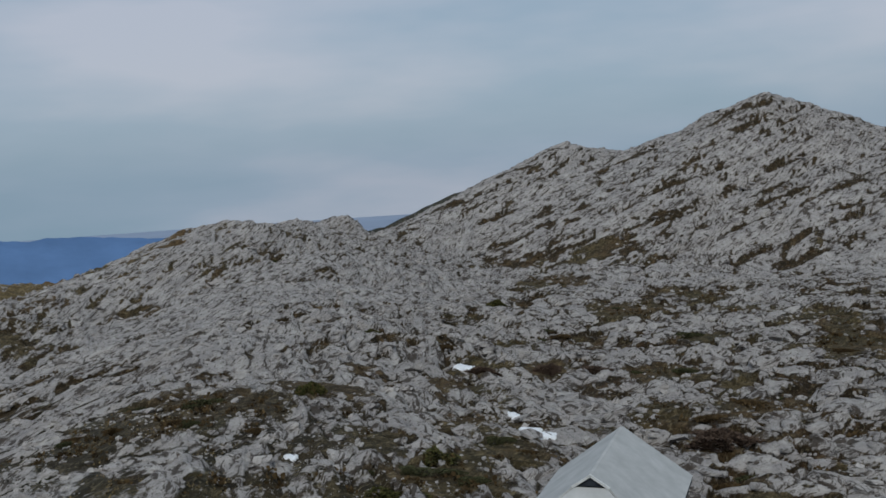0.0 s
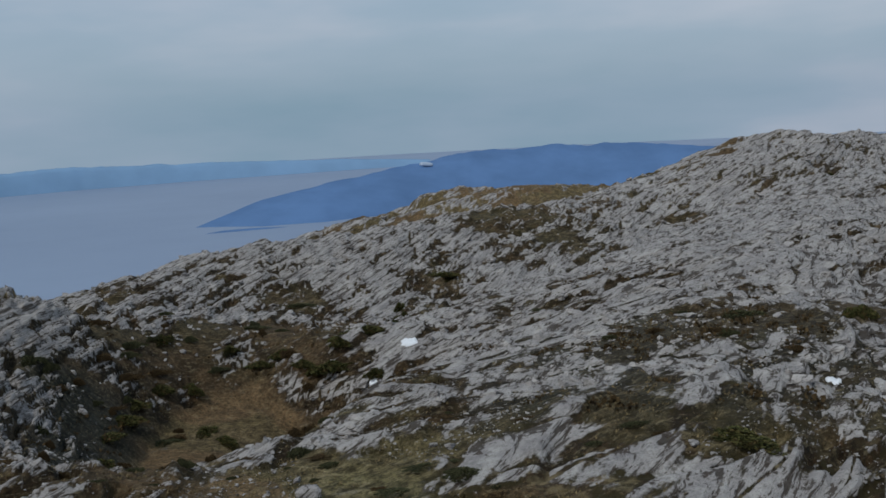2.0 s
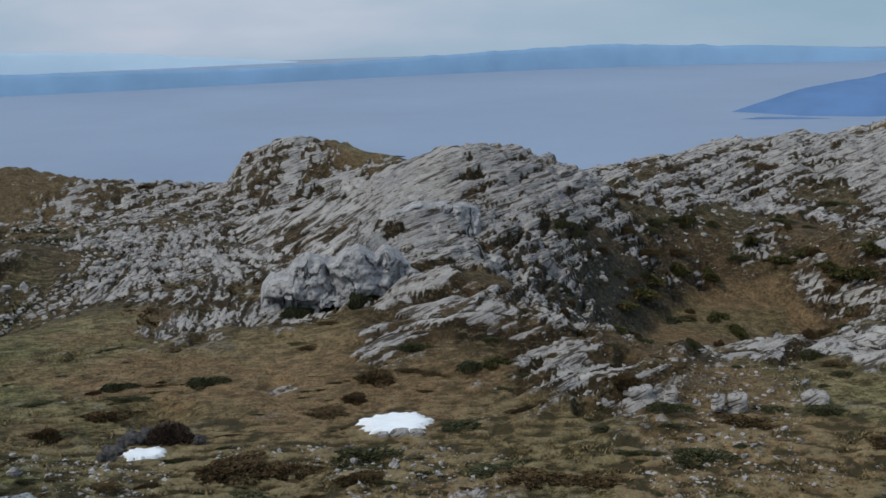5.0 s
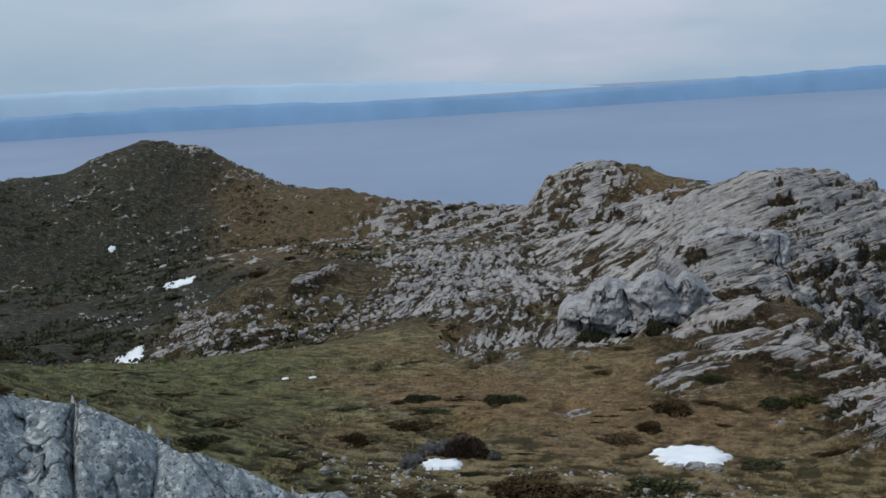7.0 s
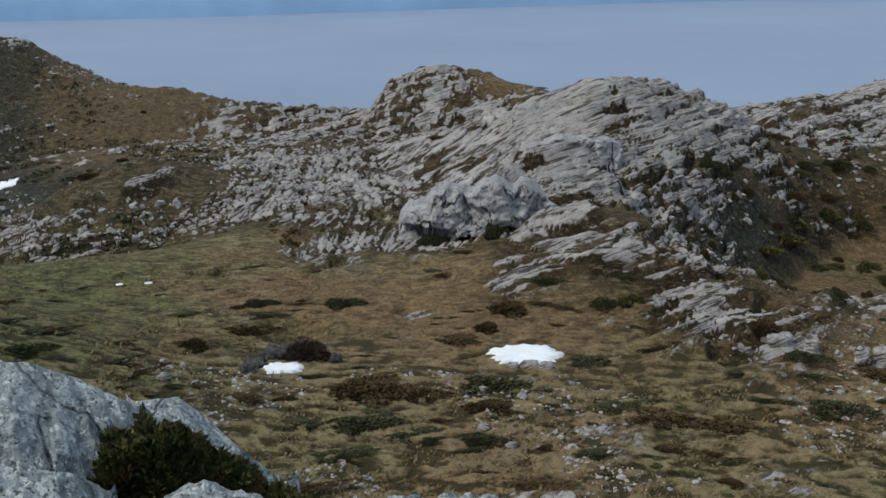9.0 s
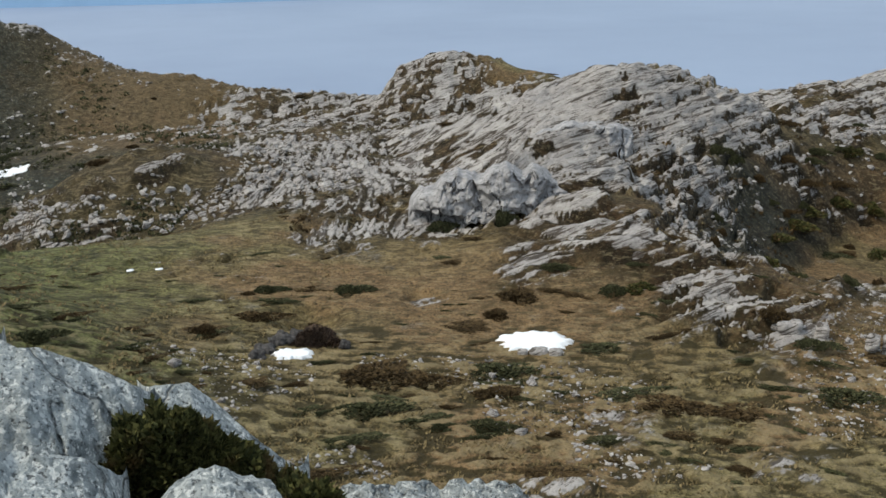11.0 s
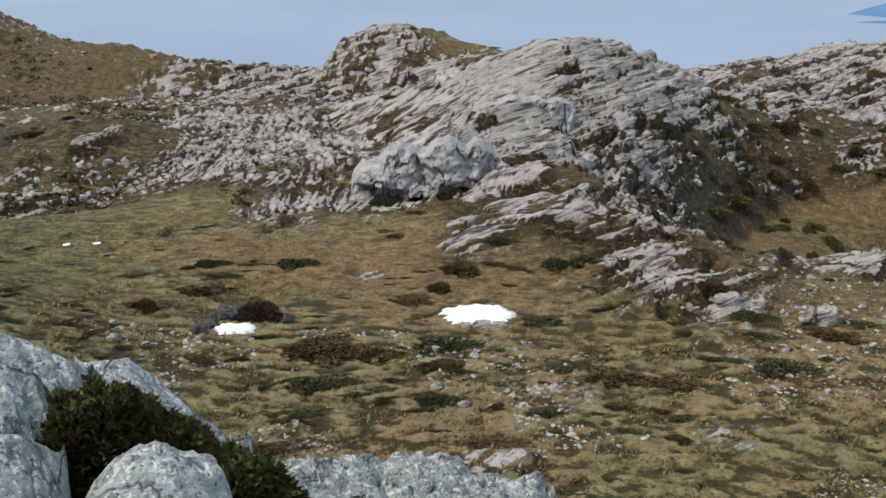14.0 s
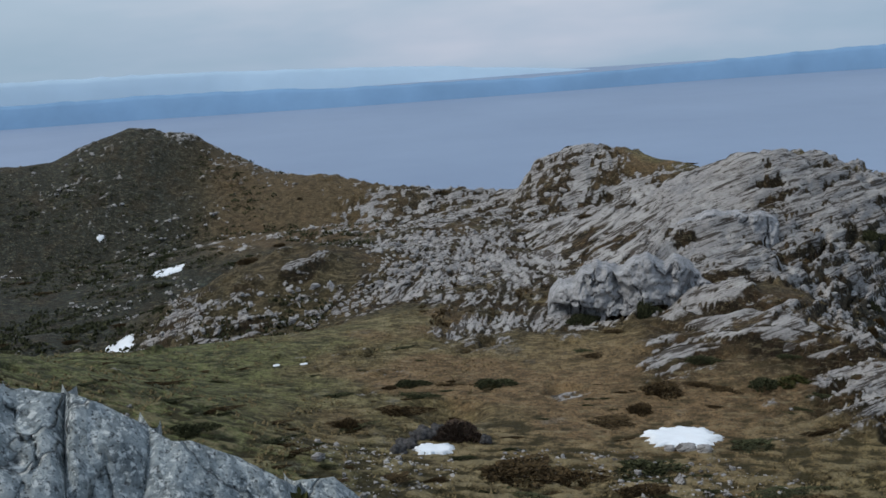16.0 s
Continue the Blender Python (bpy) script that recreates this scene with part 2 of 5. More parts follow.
# the pale rounded hill and the whaleback that runs from it towards the saddle
ridge([(8.0, 175, -2.9), (10.5, 162, -2.4), (12.0, 158, -2.0), (14.0, 150, -2.8), (15.6, 147, -3.5), (17.5, 143, -4.3), (20.5, 138, -5.1), (27, 125, -6.0), (36.5, 118, -6.7), (42.4, 114, -7.2), (45.3, 110, -8.1), (48.9, 102, -9.1), (51, 96, -10.6)], 0.34, 8)
ridge([(6.0, 150, -4.0), (7.2, 128, -5.0), (9.4, 95, -7.0), (11.0, 72, -9.4), (12.8, 58, -11.6), (15, 47, -15.0)], 0.30, 7)
# the brown hill over the sea
ridge([(18, 205, -5.0), (23.6, 195, -4.5), (26.8, 192, -4.4), (29.3, 190, -4.55), (31.4, 188, -4.85), (32.9, 187, -5.7), (35.5, 182, -5.9), (37.5, 180, -6.6)], 0.45, 6)
# the steep hummock and its tail round the far side of the saddle
ridge([(51.6, 90, -9.6), (54.8, 88, -8.2), (57.7, 84, -7.75), (60.3, 80, -7.75), (62.6, 80, -8.6), (65.2, 82, -9.7), (68.5, 85, -10.4), (73.0, 88, -11.3), (77.5, 82, -12.0), (81.8, 79, -11.7), (84.5, 78, -11.2), (88.4, 78, -11.5), (91.6, 78, -12.6), (93.8, 78, -14.4), (95.6, 77, -16.5)], 0.42, 4)
# its cliff over the meadow, and the rock lobe that runs down beside the doline
ridge([(70.3, 59, -16.0), (68.5, 60, -13.9), (65.6, 61, -12.7), (62.5, 63, -11.4), (59.5, 66, -10.7), (56, 66, -12.2)], 1.25, 1.5)
LOBE = [(61, 59, -13.2), (58, 53, -15.2), (55.5, 48.5, -17.3), (53.3, 45, -19.4)]
ridge(LOBE, 0.5, 3.0)
SPUR = [(61.8, 49, -17.5), (58, 47.5, -17.4), (55, 46.5, -17.6), (52.5, 45.5, -18.4), (50.2, 44, -20.2)]
ridge(SPUR, 0.55, 2.0)
# the dome, and the long back ridge with its peak
ridge([(72.9, 138, -9.9), (72.3, 138, -8.5), (71.6, 138, -7.15), (69.0, 138, -6.6), (67.1, 138, -6.8), (64.7, 136, -7.6), (62.0, 132, -8.2)], 0.7, 6)
ridge([(72.0, 150, -9.2), (76.8, 150, -8.75), (80.0, 152, -8.3), (84.4, 157, -7.3), (86.9, 162, -6.9), (89.3, 168, -5.95), (91.3, 172, -4.35), (93.9, 175, -3.7), (96.1, 175, -4.4), (98.2, 175, -5.2), (101, 175, -5.3), (108, 170, -5.2), (125, 150, -4)], 0.45, 4)
# the grassy shoulder of the summit
ridge([(124, 34, -12), (108, 40, -13), (102, 43, -14.7), (99.4, 45, -15.8), (96.6, 47, -17.0), (91.4, 49, -18.0)], 0.30, 6)


def doline(x, y):
    """The flat-floored collapse hollow: metres outside its floor, and metres beyond its middle."""
    kx, ky, _ = spot(43.8, 69, 0)
    b = radians(43.8)
    u, v = (x - kx) * -math.sin(b) + (y - ky) * math.cos(b), (x - kx) * math.cos(b) + (y - ky) * math.sin(b)
    lean = u - 0.45 * v
    return (np.sqrt((lean / 10) ** 2 + (v / 5.8) ** 2) - 1) * 6, u


def broad_form(x, y):
    """Height of the land without its rocks."""
    r = np.hypot(x, y)
    az = np.degrees(np.arctan2(-x, y))
    left = step(12, 30, az) * (1 - step(130, 170, az))
    floor = 0.8 + 1.0 * (1 - left) - left * (0.10 * np.clip(r - 62, 0, 70) + 0.30 * np.clip(r - 130, 0, 900))
    floor = floor - (1 - left) * (0.0012 * np.clip(r - 225, 0, 300) ** 2 + 0.4 * np.clip(r - 500, 0, 900))
    floor = np.maximum(floor, -260)
    k = 0.9
    total = np.exp(np.clip(floor / k, -300, 60))
    for pts, steep, rnd in RIDGES:
        best, wh, ww = np.full(x.shape, 1e9), np.zeros(x.shape), np.zeros(x.shape)
        for (ax, ay, azz), (bx, by, bz) in zip(pts, pts[1:]):
            dx, dy = bx - ax, by - ay
            t = np.clip(((x - ax) * dx + (y - ay) * dy) / (dx * dx + dy * dy), 0, 1)
            d = np.hypot(x - ax - t * dx, y - ay - t * dy)
            best = np.minimum(best, d)
            w = (d + 1.5) ** -5.0
            wh, ww = wh + w * (azz + t * (bz - azz)), ww + w
        high = wh / ww
        total = total + np.exp(np.clip((high - steep * (np.sqrt(best ** 2 + rnd ** 2) - rnd)) / k, -300, 60))
    z = k * np.log(total)
    # steep summit under the walker, a little to the left of it
    cx, cy, _ = spot(110, 2.0, 0)
    far = np.hypot(x - cx, y - cy)
    top = 15.4 - 15.5 * (1 - np.exp(-(far / 8.8) ** 2)) - 0.5 * np.clip(far - 14, 0, 500)
    z = np.logaddexp(z / 0.7, top / 0.7) * 0.7
    # the collapse doline and the valley beyond the saddle
    out, _ = doline(x, y)
    pit = -5.2 + 0.95 * np.maximum(out, 0)
    z = -0.5 * np.logaddexp(-z / 0.5, -pit / 0.5)
    px, py, _ = spot(77.6, 41.3, 0)   # the small rocky hollow that keeps its snow
    z = z - 0.75 * np.exp(-(((x - px) ** 2 + (y - py) ** 2) / 1.5 ** 2) ** 2)
    vx, vy, _ = spot(100, 108, 0)
    z = z - 3.2 * np.exp(-((r - 65) / 6) ** 2 - ((az - 89.5) / 8) ** 2) - 5.5 * np.exp(-((r - 72) / 9) ** 2 - ((az - 98) / 5) ** 2) - 4.5 * np.exp(-((r - 100) / 11) ** 2 - ((az - 89) / 9) ** 2)
    z = z - 3.5 * np.exp(-(((r - 71) / 8) ** 2 + ((az - 35.5) / 7) ** 2) ** 1.5)
    z = z - 5.0 * np.exp(-(((x - vx) / 26) ** 2 + ((y - vy) / 18) ** 2))
    return z


# turf and heath clearings among the rocks: bearing, distance, radius
CLEARINGS = [(-12.1, 61, 1.9), (-3.1, 51, 2.0), (-10.6, 104, 5.0), (-5.9, 129, 4.0), (-16.0, 102, 3.4), (-20.4, 96, 3.2), (11.3, 54, 1.7), (14.7, 53, 1.7), (9.6, 61, 1.6), (6.8, 60, 1.7), (5.1, 68, 1.7),
             (7.9, 49, 1.5), (5.3, 50, 1.5), (3.0, 80, 1.6), (-1.4, 72, 1.9), (1.2, 45, 2.0), (-5.3, 73, 2.0), (-11.6, 72, 1.8), (-17.1, 62, 2.0), (-14.9, 54, 2.0), (-8.8, 149, 3.6), (-13.1, 111, 3.5)]
CLEARINGS += [(-20.5, 145, 3.5), (-22.4, 83, 2.4), (17.5, 54, 2.2), (21.4, 43, 1.9), (26.9, 122, 7.0), (27.0, 44, 1.9), (18.8, 54, 2.0), (14.3, 41, 1.8), (30.9, 104, 2.5), (41.4, 89, 2.6), (36.5, 90, 2.0),
              (39.9, 100, 3.0), (45.1, 88, 2.6), (89.2, 94, 4.7), (85.5, 147, 5.0), (57.5, 63, 2.0), (58.2, 54, 1.4)]
# pale dry grass on the backs of the hills: bearing, distance, radius
PALE = [(65.0, 137, 4.5), (55.0, 88, 4.0), (57.2, 87, 2.2)]


def clearings(x, y, places):
    t = np.zeros(x.shape)
    for b, d, w in places:
        px, py, _ = spot(b, d, 0)
        t = np.maximum(t, np.exp(-(((x - px) ** 2 + (y - py) ** 2) / (1.25 * w) ** 2) ** 1.3))
    return t


def rockiness(x, y, z):
    """0 turf to 1 bare limestone, with patches at several scales."""
    r = np.hypot(x, y)
    az = np.degrees(np.arctan2(-x, y))
    up = step(0.7, 2.4, z - 0.8 - 0.8 * (1 - step(12, 30, az))) * step(40, 50, r) * (1 - step(74, 80, az) * (1 - step(58, 64, r)))
    patches = fbm(x / 9, y / 9, 4, 3)
    fine = fbm(x / 2.4, y / 2.4, 3, 31)
    meadow = step(24, 36, az) * (1 - step(112, 130, az)) * (1 - step(40, 47, r + 10 * (patches - 0.5)))
    meadow = np.maximum(meadow, step(74, 80, az) * (1 - step(112, 130, az)) * (1 - step(58, 63, r)))
    meadow = np.maximum(meadow, step(60, 68, az) * (1 - step(112, 130, az)) * (1 - step(50, 56, r + 6 * (patches - 0.5))))
    lobe = np.zeros(x.shape)
    for b, d, e in LOBE:
        px, py, _ = spot(b, d, e)
        lobe = np.maximum(lobe, np.exp(-(((x - px) ** 2 + (y - py) ** 2) / 5.8 ** 2) ** 1.5))
    for b, d, e in SPUR:
        px, py, _ = spot(b, d - 1.5, e)
        lobe = np.maximum(lobe, np.exp(-(((x - px) ** 2 + (y - py) ** 2) / 3.4 ** 2) ** 1.5))
    knoll = step(74, 78, az) * (1 - step(88, 93, az)) * step(82, 90, r) * (1 - step(108, 114, r))
    brow = step(78, 81, az) * (1 - step(93, 96.5, az + 4 * (patches - 0.5))) * step(58, 62, r) * (1 - step(82, 90, r))   # the brown rocky knoll before the dark hill
    valley = step(76, 88, az) * step(58, 85, r) * (1 - 0.6 * step(172, 180, r)) * (1 - 0.6 * knoll * (1 - step(79, 83, az))) * (1 - 0.12 * step(88, 94, az) * step(115, 130, r))
    west = np.maximum(step(14, 19, az) * (1 - step(26, 32, az)) * step(42, 46, r) * (1 - step(56, 72, r)), 0.7 * step(2, 8, az) * (1 - step(18, 24, az)) * step(40, 44, r) * (1 - step(56, 66, r)))
    brown = np.exp(-(((x + 75) / 40) ** 2 + ((y - 165) / 40) ** 2))
    out, beyond = doline(x, y)
    hole = 1 - step(-0.3, 1.4, out + 2.5 * (fine - 0.5))
    bank = (1 - hole) * (1 - step(2.5, 7.0, out + 7 * (patches - 0.5))) * step(-17, -8, beyond)
    meadow = meadow * (1 - lobe)
    gloom = step(47, 49, az) * (1 - step(52.5, 55.5, az + 3 * (patches - 0.5))) * step(46, 50, r) * (1 - step(72, 78, r)) * (1 - hole)   # the shrubby bank under the lobe, its shade put into the dark cover
    slabs = step(22, 27, az) * (1 - step(39, 44, az)) * step(41, 45, r) * (1 - step(60, 68, r))
    hummock = step(50, 55, az) * (1 - step(72, 80, az)) * step(52, 58, r) * (1 - step(92, 100, r)) + 0.6 * step(22, 28, az) * (1 - step(46, 50, az)) * step(72, 80, r) * (1 - step(125, 135, r))
    val = 0.62 + 0.13 * up + 0.15 * lobe + 0.08 * hummock + 0.09 * slabs - 0.42 * meadow * (1 - 0.85 * up) - 0.25 * valley - 0.26 * west - 0.12 * brown + 0.10 * step(14, 18, az) * (1 - step(34, 40, az)) * step(60, 66, r) * (1 - step(130, 145, r)) + 0.06 * step(0, -14, az) + 0.05 * knoll * (1 - step(79, 83, az))
    east = 1 - step(13, 22, az)
    wooded = step(234, 244, r) * step(-6, -4, az) * (1 - step(4, 6, az))
    val = val - 0.7 * wooded - 0.09 * step(-12, -4, az) * (1 - step(22, 26, az)) * (1 - step(56, 66, r)) - 0.05 * (1 - step(-9, -3, az))
    val = val + 0.13 * east + 0.22 * step(48.5, 52, az) * (1 - step(62, 68, az)) * step(55, 60, r) * (1 - step(100, 110, r)) + 0.13 * step(24, 30, az) * (1 - step(46, 50, az)) * step(72, 80, r) * (1 - step(125, 135, r))
    val = val + 0.17 * step(60, 64, az) * (1 - step(72, 76, az)) * step(115, 122, r) 
    return val + 0.02 * brow + 0.14 * step(78.5, 82, az) * (1 - step(89, 93, az)) * step(110, 120, r) - 0.12 * valley * (1 - brow) + 0.60 * (patches - 0.5) * (1 - 0.6 * valley * (1 - brow)) + (0.95 - 0.25 * valley - 0.15 * east) * (fine - 0.5) - 0.8 * hole - 0.24 * bank - 0.26 * gloom - 0.46 * clearings(x, y, CLEARINGS) - 0.22 * step(0.56, 0.62, fbm(x / 2.6, y / 2.6, 3, 131)) * east * (1 - step(75, 110, r)) * step(42, 46, r) - 0.35 * clearings(x, y, PALE), np.maximum(np.maximum(np.maximum(valley * (1 - 0.8 * brow), wooded), 0.6 * west), np.maximum(0.8 * gloom, 0.3 * (1 - hole) * (1 - step(3, 9, out)) * step(45.5, 48.5, az))), meadow * (1 - 0.8 * up), hole, bank


def beds(x, y, wx, wy, h, strike, dip, long1, thick1, long2, thick2, ledges, small):
    """Tilted limestone beds broken into blocks: relief, and 0 in the joints to 1 on the faces."""
    sx, sy = strike
    u, v = sy * wx - sx * wy, sx * wx + sy * wy
    bed = h - dip * v
    e1, w1 = cells(u / long1, bed / thick1 + v / (1.5 * long1), 5)
    e2, w2 = cells(u / long2, bed / thick2 + v / (1.6 * long2), 25)
    e3, w3 = cells(wx / 0.75, wy / 0.55, 45)
    p1, p2, p3 = np.sqrt(np.clip(e1, 0, 0.5)), np.sqrt(np.clip(e2, 0, 0.5)), np.sqrt(np.clip(e3, 0, 0.5))
    keep = 1 - (1 - step(0.16, 0.22, w2 + 0.16 * (w1 - 0.5))) * step(0.03, 0.14, e2)   # a piece fallen out of its bed
    saw = bed / (1.4 * thick2) + 1.2 * fbm(x / 9, y / 9, 2, 51)
    saw = saw - np.floor(saw)
    rib = bed / 1.5 + 1.4 * fbm(x / 14, y / 14, 2, 57)
    rib = rib - np.floor(rib)
    ledge = ledges * (step(0, 0.22, saw) - saw) + 0.45 * (step(0, 0.18, rib) - rib) * step(0.3, 0.6, fbm(x / 12, y / 12, 2, 59) + 0.1)
    relief = 0.62 * p1 * (0.2 + w1) + small * ((0.50 * p2 * (0.1 + w2) + 0.08 * p3 * (0.2 + w3)) * keep - 0.40 * (1 - keep)) + ledge - 0.44
    joint = np.minimum(np.minimum(step(0.0, 0.06, e1), 1 - 0.6 * small * (1 - step(0.0, 0.09, e2))), 0.1 + 0.9 * keep)
    joint = np.minimum(joint, 1 - 0.3 * small * (1 - step(0.0, 0.10, e3)))
    joint = np.minimum(joint, 0.25 + 0.75 * step(0.02, 0.12, np.abs(rib - 0.04)))
    joint = np.minimum(joint, 1 - np.minimum(1.5 * ledges, 0.8) * (1 - step(0.02, 0.16, np.abs(saw - 0.05))))
    return relief, joint


def land(x, y, with_masks=False):
    x, y = np.asarray(x, float), np.asarray(y, float)
    z0 = broad_form(x, y)
    r = np.hypot(x, y)
    rock, shady, meadow, hole, bank = rockiness(x, y, z0)
    # limestone beds that dip to the south-west, broken into rounded blocks
    hump = 2.0 * (fbm(x / 16, y / 16, 4, 91) - 0.5)
    wx, wy = x + 1.6 * (fbm(x / 5, y / 5, 3, 61) - 0.5), y + 1.6 * (fbm(x / 5, y / 5, 3, 71) - 0.5)
    az = np.degrees(np.arctan2(-x, y))
    hummock = step(61, 66, az) * (1 - step(80, 88, az)) * step(50, 55, r) * (1 - step(108, 116, r))
    slabs = step(20, 26, az) * (1 - step(42, 48, az)) * step(38, 43, r) * (1 - step(62, 72, r))
    worn = step(0.44, 0.56, fbm(x / 11, y / 11, 3, 97)) * (1 - step(24, 32, az)) * step(-14, -6, az) * (1 - step(120, 150, r))   # broad worn faces
    slabs = np.maximum(slabs, worn)
    a_blocks, a_crack = beds(x, y, wx, wy, z0 + hump, (0.89, 0.45), 0.36, 5.5, 1.0, 1.9, 0.36, 0.16 + 0.08 * (1 - slabs), 0.95 - 0.4 * slabs - 0.3 * worn)
    h_blocks, h_crack = beds(x, y, wx, wy, z0 + hump, (0.31, 0.95), 0.54, 5.0, 0.7, 1.6, 0.22, 0.44, 0.60)
    h_blocks = h_blocks * (1 - step(66, 70, az) * (0.45 + 0.2 * (1 - step(60, 68, r))))
    blocks = a_blocks + (h_blocks - a_blocks) * hummock
    summit = 1 - step(9, 16, r)   # the top is worn smooth, grassed between its rocks
    rock = rock - summit * (0.20 - 0.9 * (fbm(x / 1.3, y / 1.3, 3, 37) - 0.5))
    rock = rock + 0.14 * worn
    on = step(0.30, 0.60, rock)
    scale = step(10, 45, r) * (1 - 0.6 * step(260, 400, r))
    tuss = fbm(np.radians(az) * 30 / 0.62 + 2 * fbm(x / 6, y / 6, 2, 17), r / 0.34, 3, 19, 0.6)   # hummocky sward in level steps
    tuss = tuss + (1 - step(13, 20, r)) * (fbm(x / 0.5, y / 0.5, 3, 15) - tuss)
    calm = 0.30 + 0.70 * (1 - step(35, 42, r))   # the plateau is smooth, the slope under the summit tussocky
    z = z0 + scale * (hump * (0.30 + 0.70 * on) * step(20, 70, r) * (1 - 0.85 * hole) + on * blocks) + (1 - on) * 0.30 * calm * (1 - 0.6 * hole) * (tuss - 0.5)
    if with_masks:
        crack = a_crack + (h_crack - a_crack) * hummock
        crack = crack + summit * (1 - crack)
        brown = np.clip(1.3 * np.exp(-(((x + 75) / 40) ** 2 + ((y - 165) / 40) ** 2)), 0, 1)
        hx, hy, _ = spot(65.5, 43, 0)
        rusty = step(78.5, 82, az) * (1 - step(89, 93, az)) * step(110, 120, r)
        heath = np.clip(step(0.46, 0.60, fbm(x / 6, y / 6, 3, 41)) * 0.8 * (1 - step(80, 92, az)) + 0.95 * np.exp(-(((x - hx) / 12) ** 2 + ((y - hy) / 10) ** 2)) + 0.45 * hole + 0.6 * bank + 0.45 * brown + 0.8 * rusty + 0.2 * clearings(x, y, PALE), 0, 1)
        pale = clearings(x, y, PALE)
        scrub = np.maximum(step(0.40, 0.58, rock) * (1 - 0.5 * meadow), np.maximum(0.9 * shady, 0.72 * (1 - meadow) * (1 - hole))) * (1 - 0.85 * brown) * (1 - pale)
        scrub = np.maximum(scrub, 0.22 * hole)
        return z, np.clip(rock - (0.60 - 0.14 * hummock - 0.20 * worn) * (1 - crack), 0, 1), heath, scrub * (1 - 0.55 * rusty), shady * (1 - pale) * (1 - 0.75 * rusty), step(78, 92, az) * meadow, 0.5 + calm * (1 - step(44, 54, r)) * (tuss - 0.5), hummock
    return z


def ground_at(x, y):
    return float(land(np.array([x]), np.array([y]))[0])


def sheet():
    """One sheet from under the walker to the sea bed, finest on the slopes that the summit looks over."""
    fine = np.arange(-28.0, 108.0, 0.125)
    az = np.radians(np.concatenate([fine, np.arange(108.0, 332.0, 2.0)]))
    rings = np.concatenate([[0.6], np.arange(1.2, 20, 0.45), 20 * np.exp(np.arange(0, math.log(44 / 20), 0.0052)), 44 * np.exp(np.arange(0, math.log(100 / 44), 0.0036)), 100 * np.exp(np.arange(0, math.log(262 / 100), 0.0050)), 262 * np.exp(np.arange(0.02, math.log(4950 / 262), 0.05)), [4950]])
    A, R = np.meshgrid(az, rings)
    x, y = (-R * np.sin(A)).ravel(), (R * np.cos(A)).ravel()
    z, rock, heath, scrub, dark, green, streak, flank = land(x, y, True)
    n, m = len(az), len(rings)
    i, j = np.meshgrid(np.arange(m - 1), np.arange(n), indexing="ij")
    a, c = i * n + j, i * n + (j + 1) % n
    quads = np.stack([a, c, c + n, a + n], -1).reshape(-1, 4)[:, ::-1]
    mesh = bpy.data.meshes.new("ground")
    verts = np.concatenate([np.stack([x, y, z], -1), [[0, 0, float(land([0.0], [0.0])[0])]]])
    mesh.vertices.add(len(verts))
    mesh.vertices.foreach_set("co", verts.ravel())
    fan = np.stack([np.full(n, len(verts) - 1), np.arange(n), (np.arange(n) + 1) % n], -1)[:, ::-1]
    mesh.loops.add(quads.size + fan.size)
    mesh.loops.foreach_set("vertex_index", np.concatenate([quads.ravel(), fan.ravel()]).astype(np.int32))
    mesh.polygons.add(len(quads) + n)
    mesh.polygons.foreach_set("loop_start", np.concatenate([np.arange(0, quads.size, 4), quads.size + np.arange(0, fan.size, 3)]).astype(np.int32))
    mesh.update(calc_edges=True)
    for name, data in (("rock", rock), ("heath", heath), ("scrub", scrub), ("evergreen_shade", dark), ("green", green), ("streak", streak), ("flank", flank)):
        at = mesh.attributes.new(name, "FLOAT", "POINT")
        at.data.foreach_set("value", np.append(data, data[:1]).astype(np.float32))
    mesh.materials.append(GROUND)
    mesh.validate()
    return tagged(new("ground", mesh), "bare karst limestone hills with patches of dry grass", "ground", kind="structure")


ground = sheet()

# ------------------------------------------------------------------ sea and islands
SEA = EYE - 200.0


def sea_material():
    k = Mat("sea", 0.5, 0.4)
    # far paler than water: the haze over it is put into the base colour
    k.color(k.ramp(k.noise(0.002, 4, 0.6), (0.3, (0.19, 0.24, 0.34)), (0.7, (0.23, 0.285, 0.39))))
    return k.bump(k.noise(0.05, 5, 0.6), 0.2, 1.0).m


def disc():
    bm = bmesh.new()
    bmesh.ops.create_circle(bm, cap_ends=True, radius=4950, segments=180)
    mesh = bpy.data.meshes.new("sea")
    bm.to_mesh(mesh)
    mesh.materials.append(sea_material())
    ob = new("sea", mesh)
    ob.location.z = SEA
    return tagged(ob, "calm hazy blue sea far below", "sea", kind="structure")


disc()


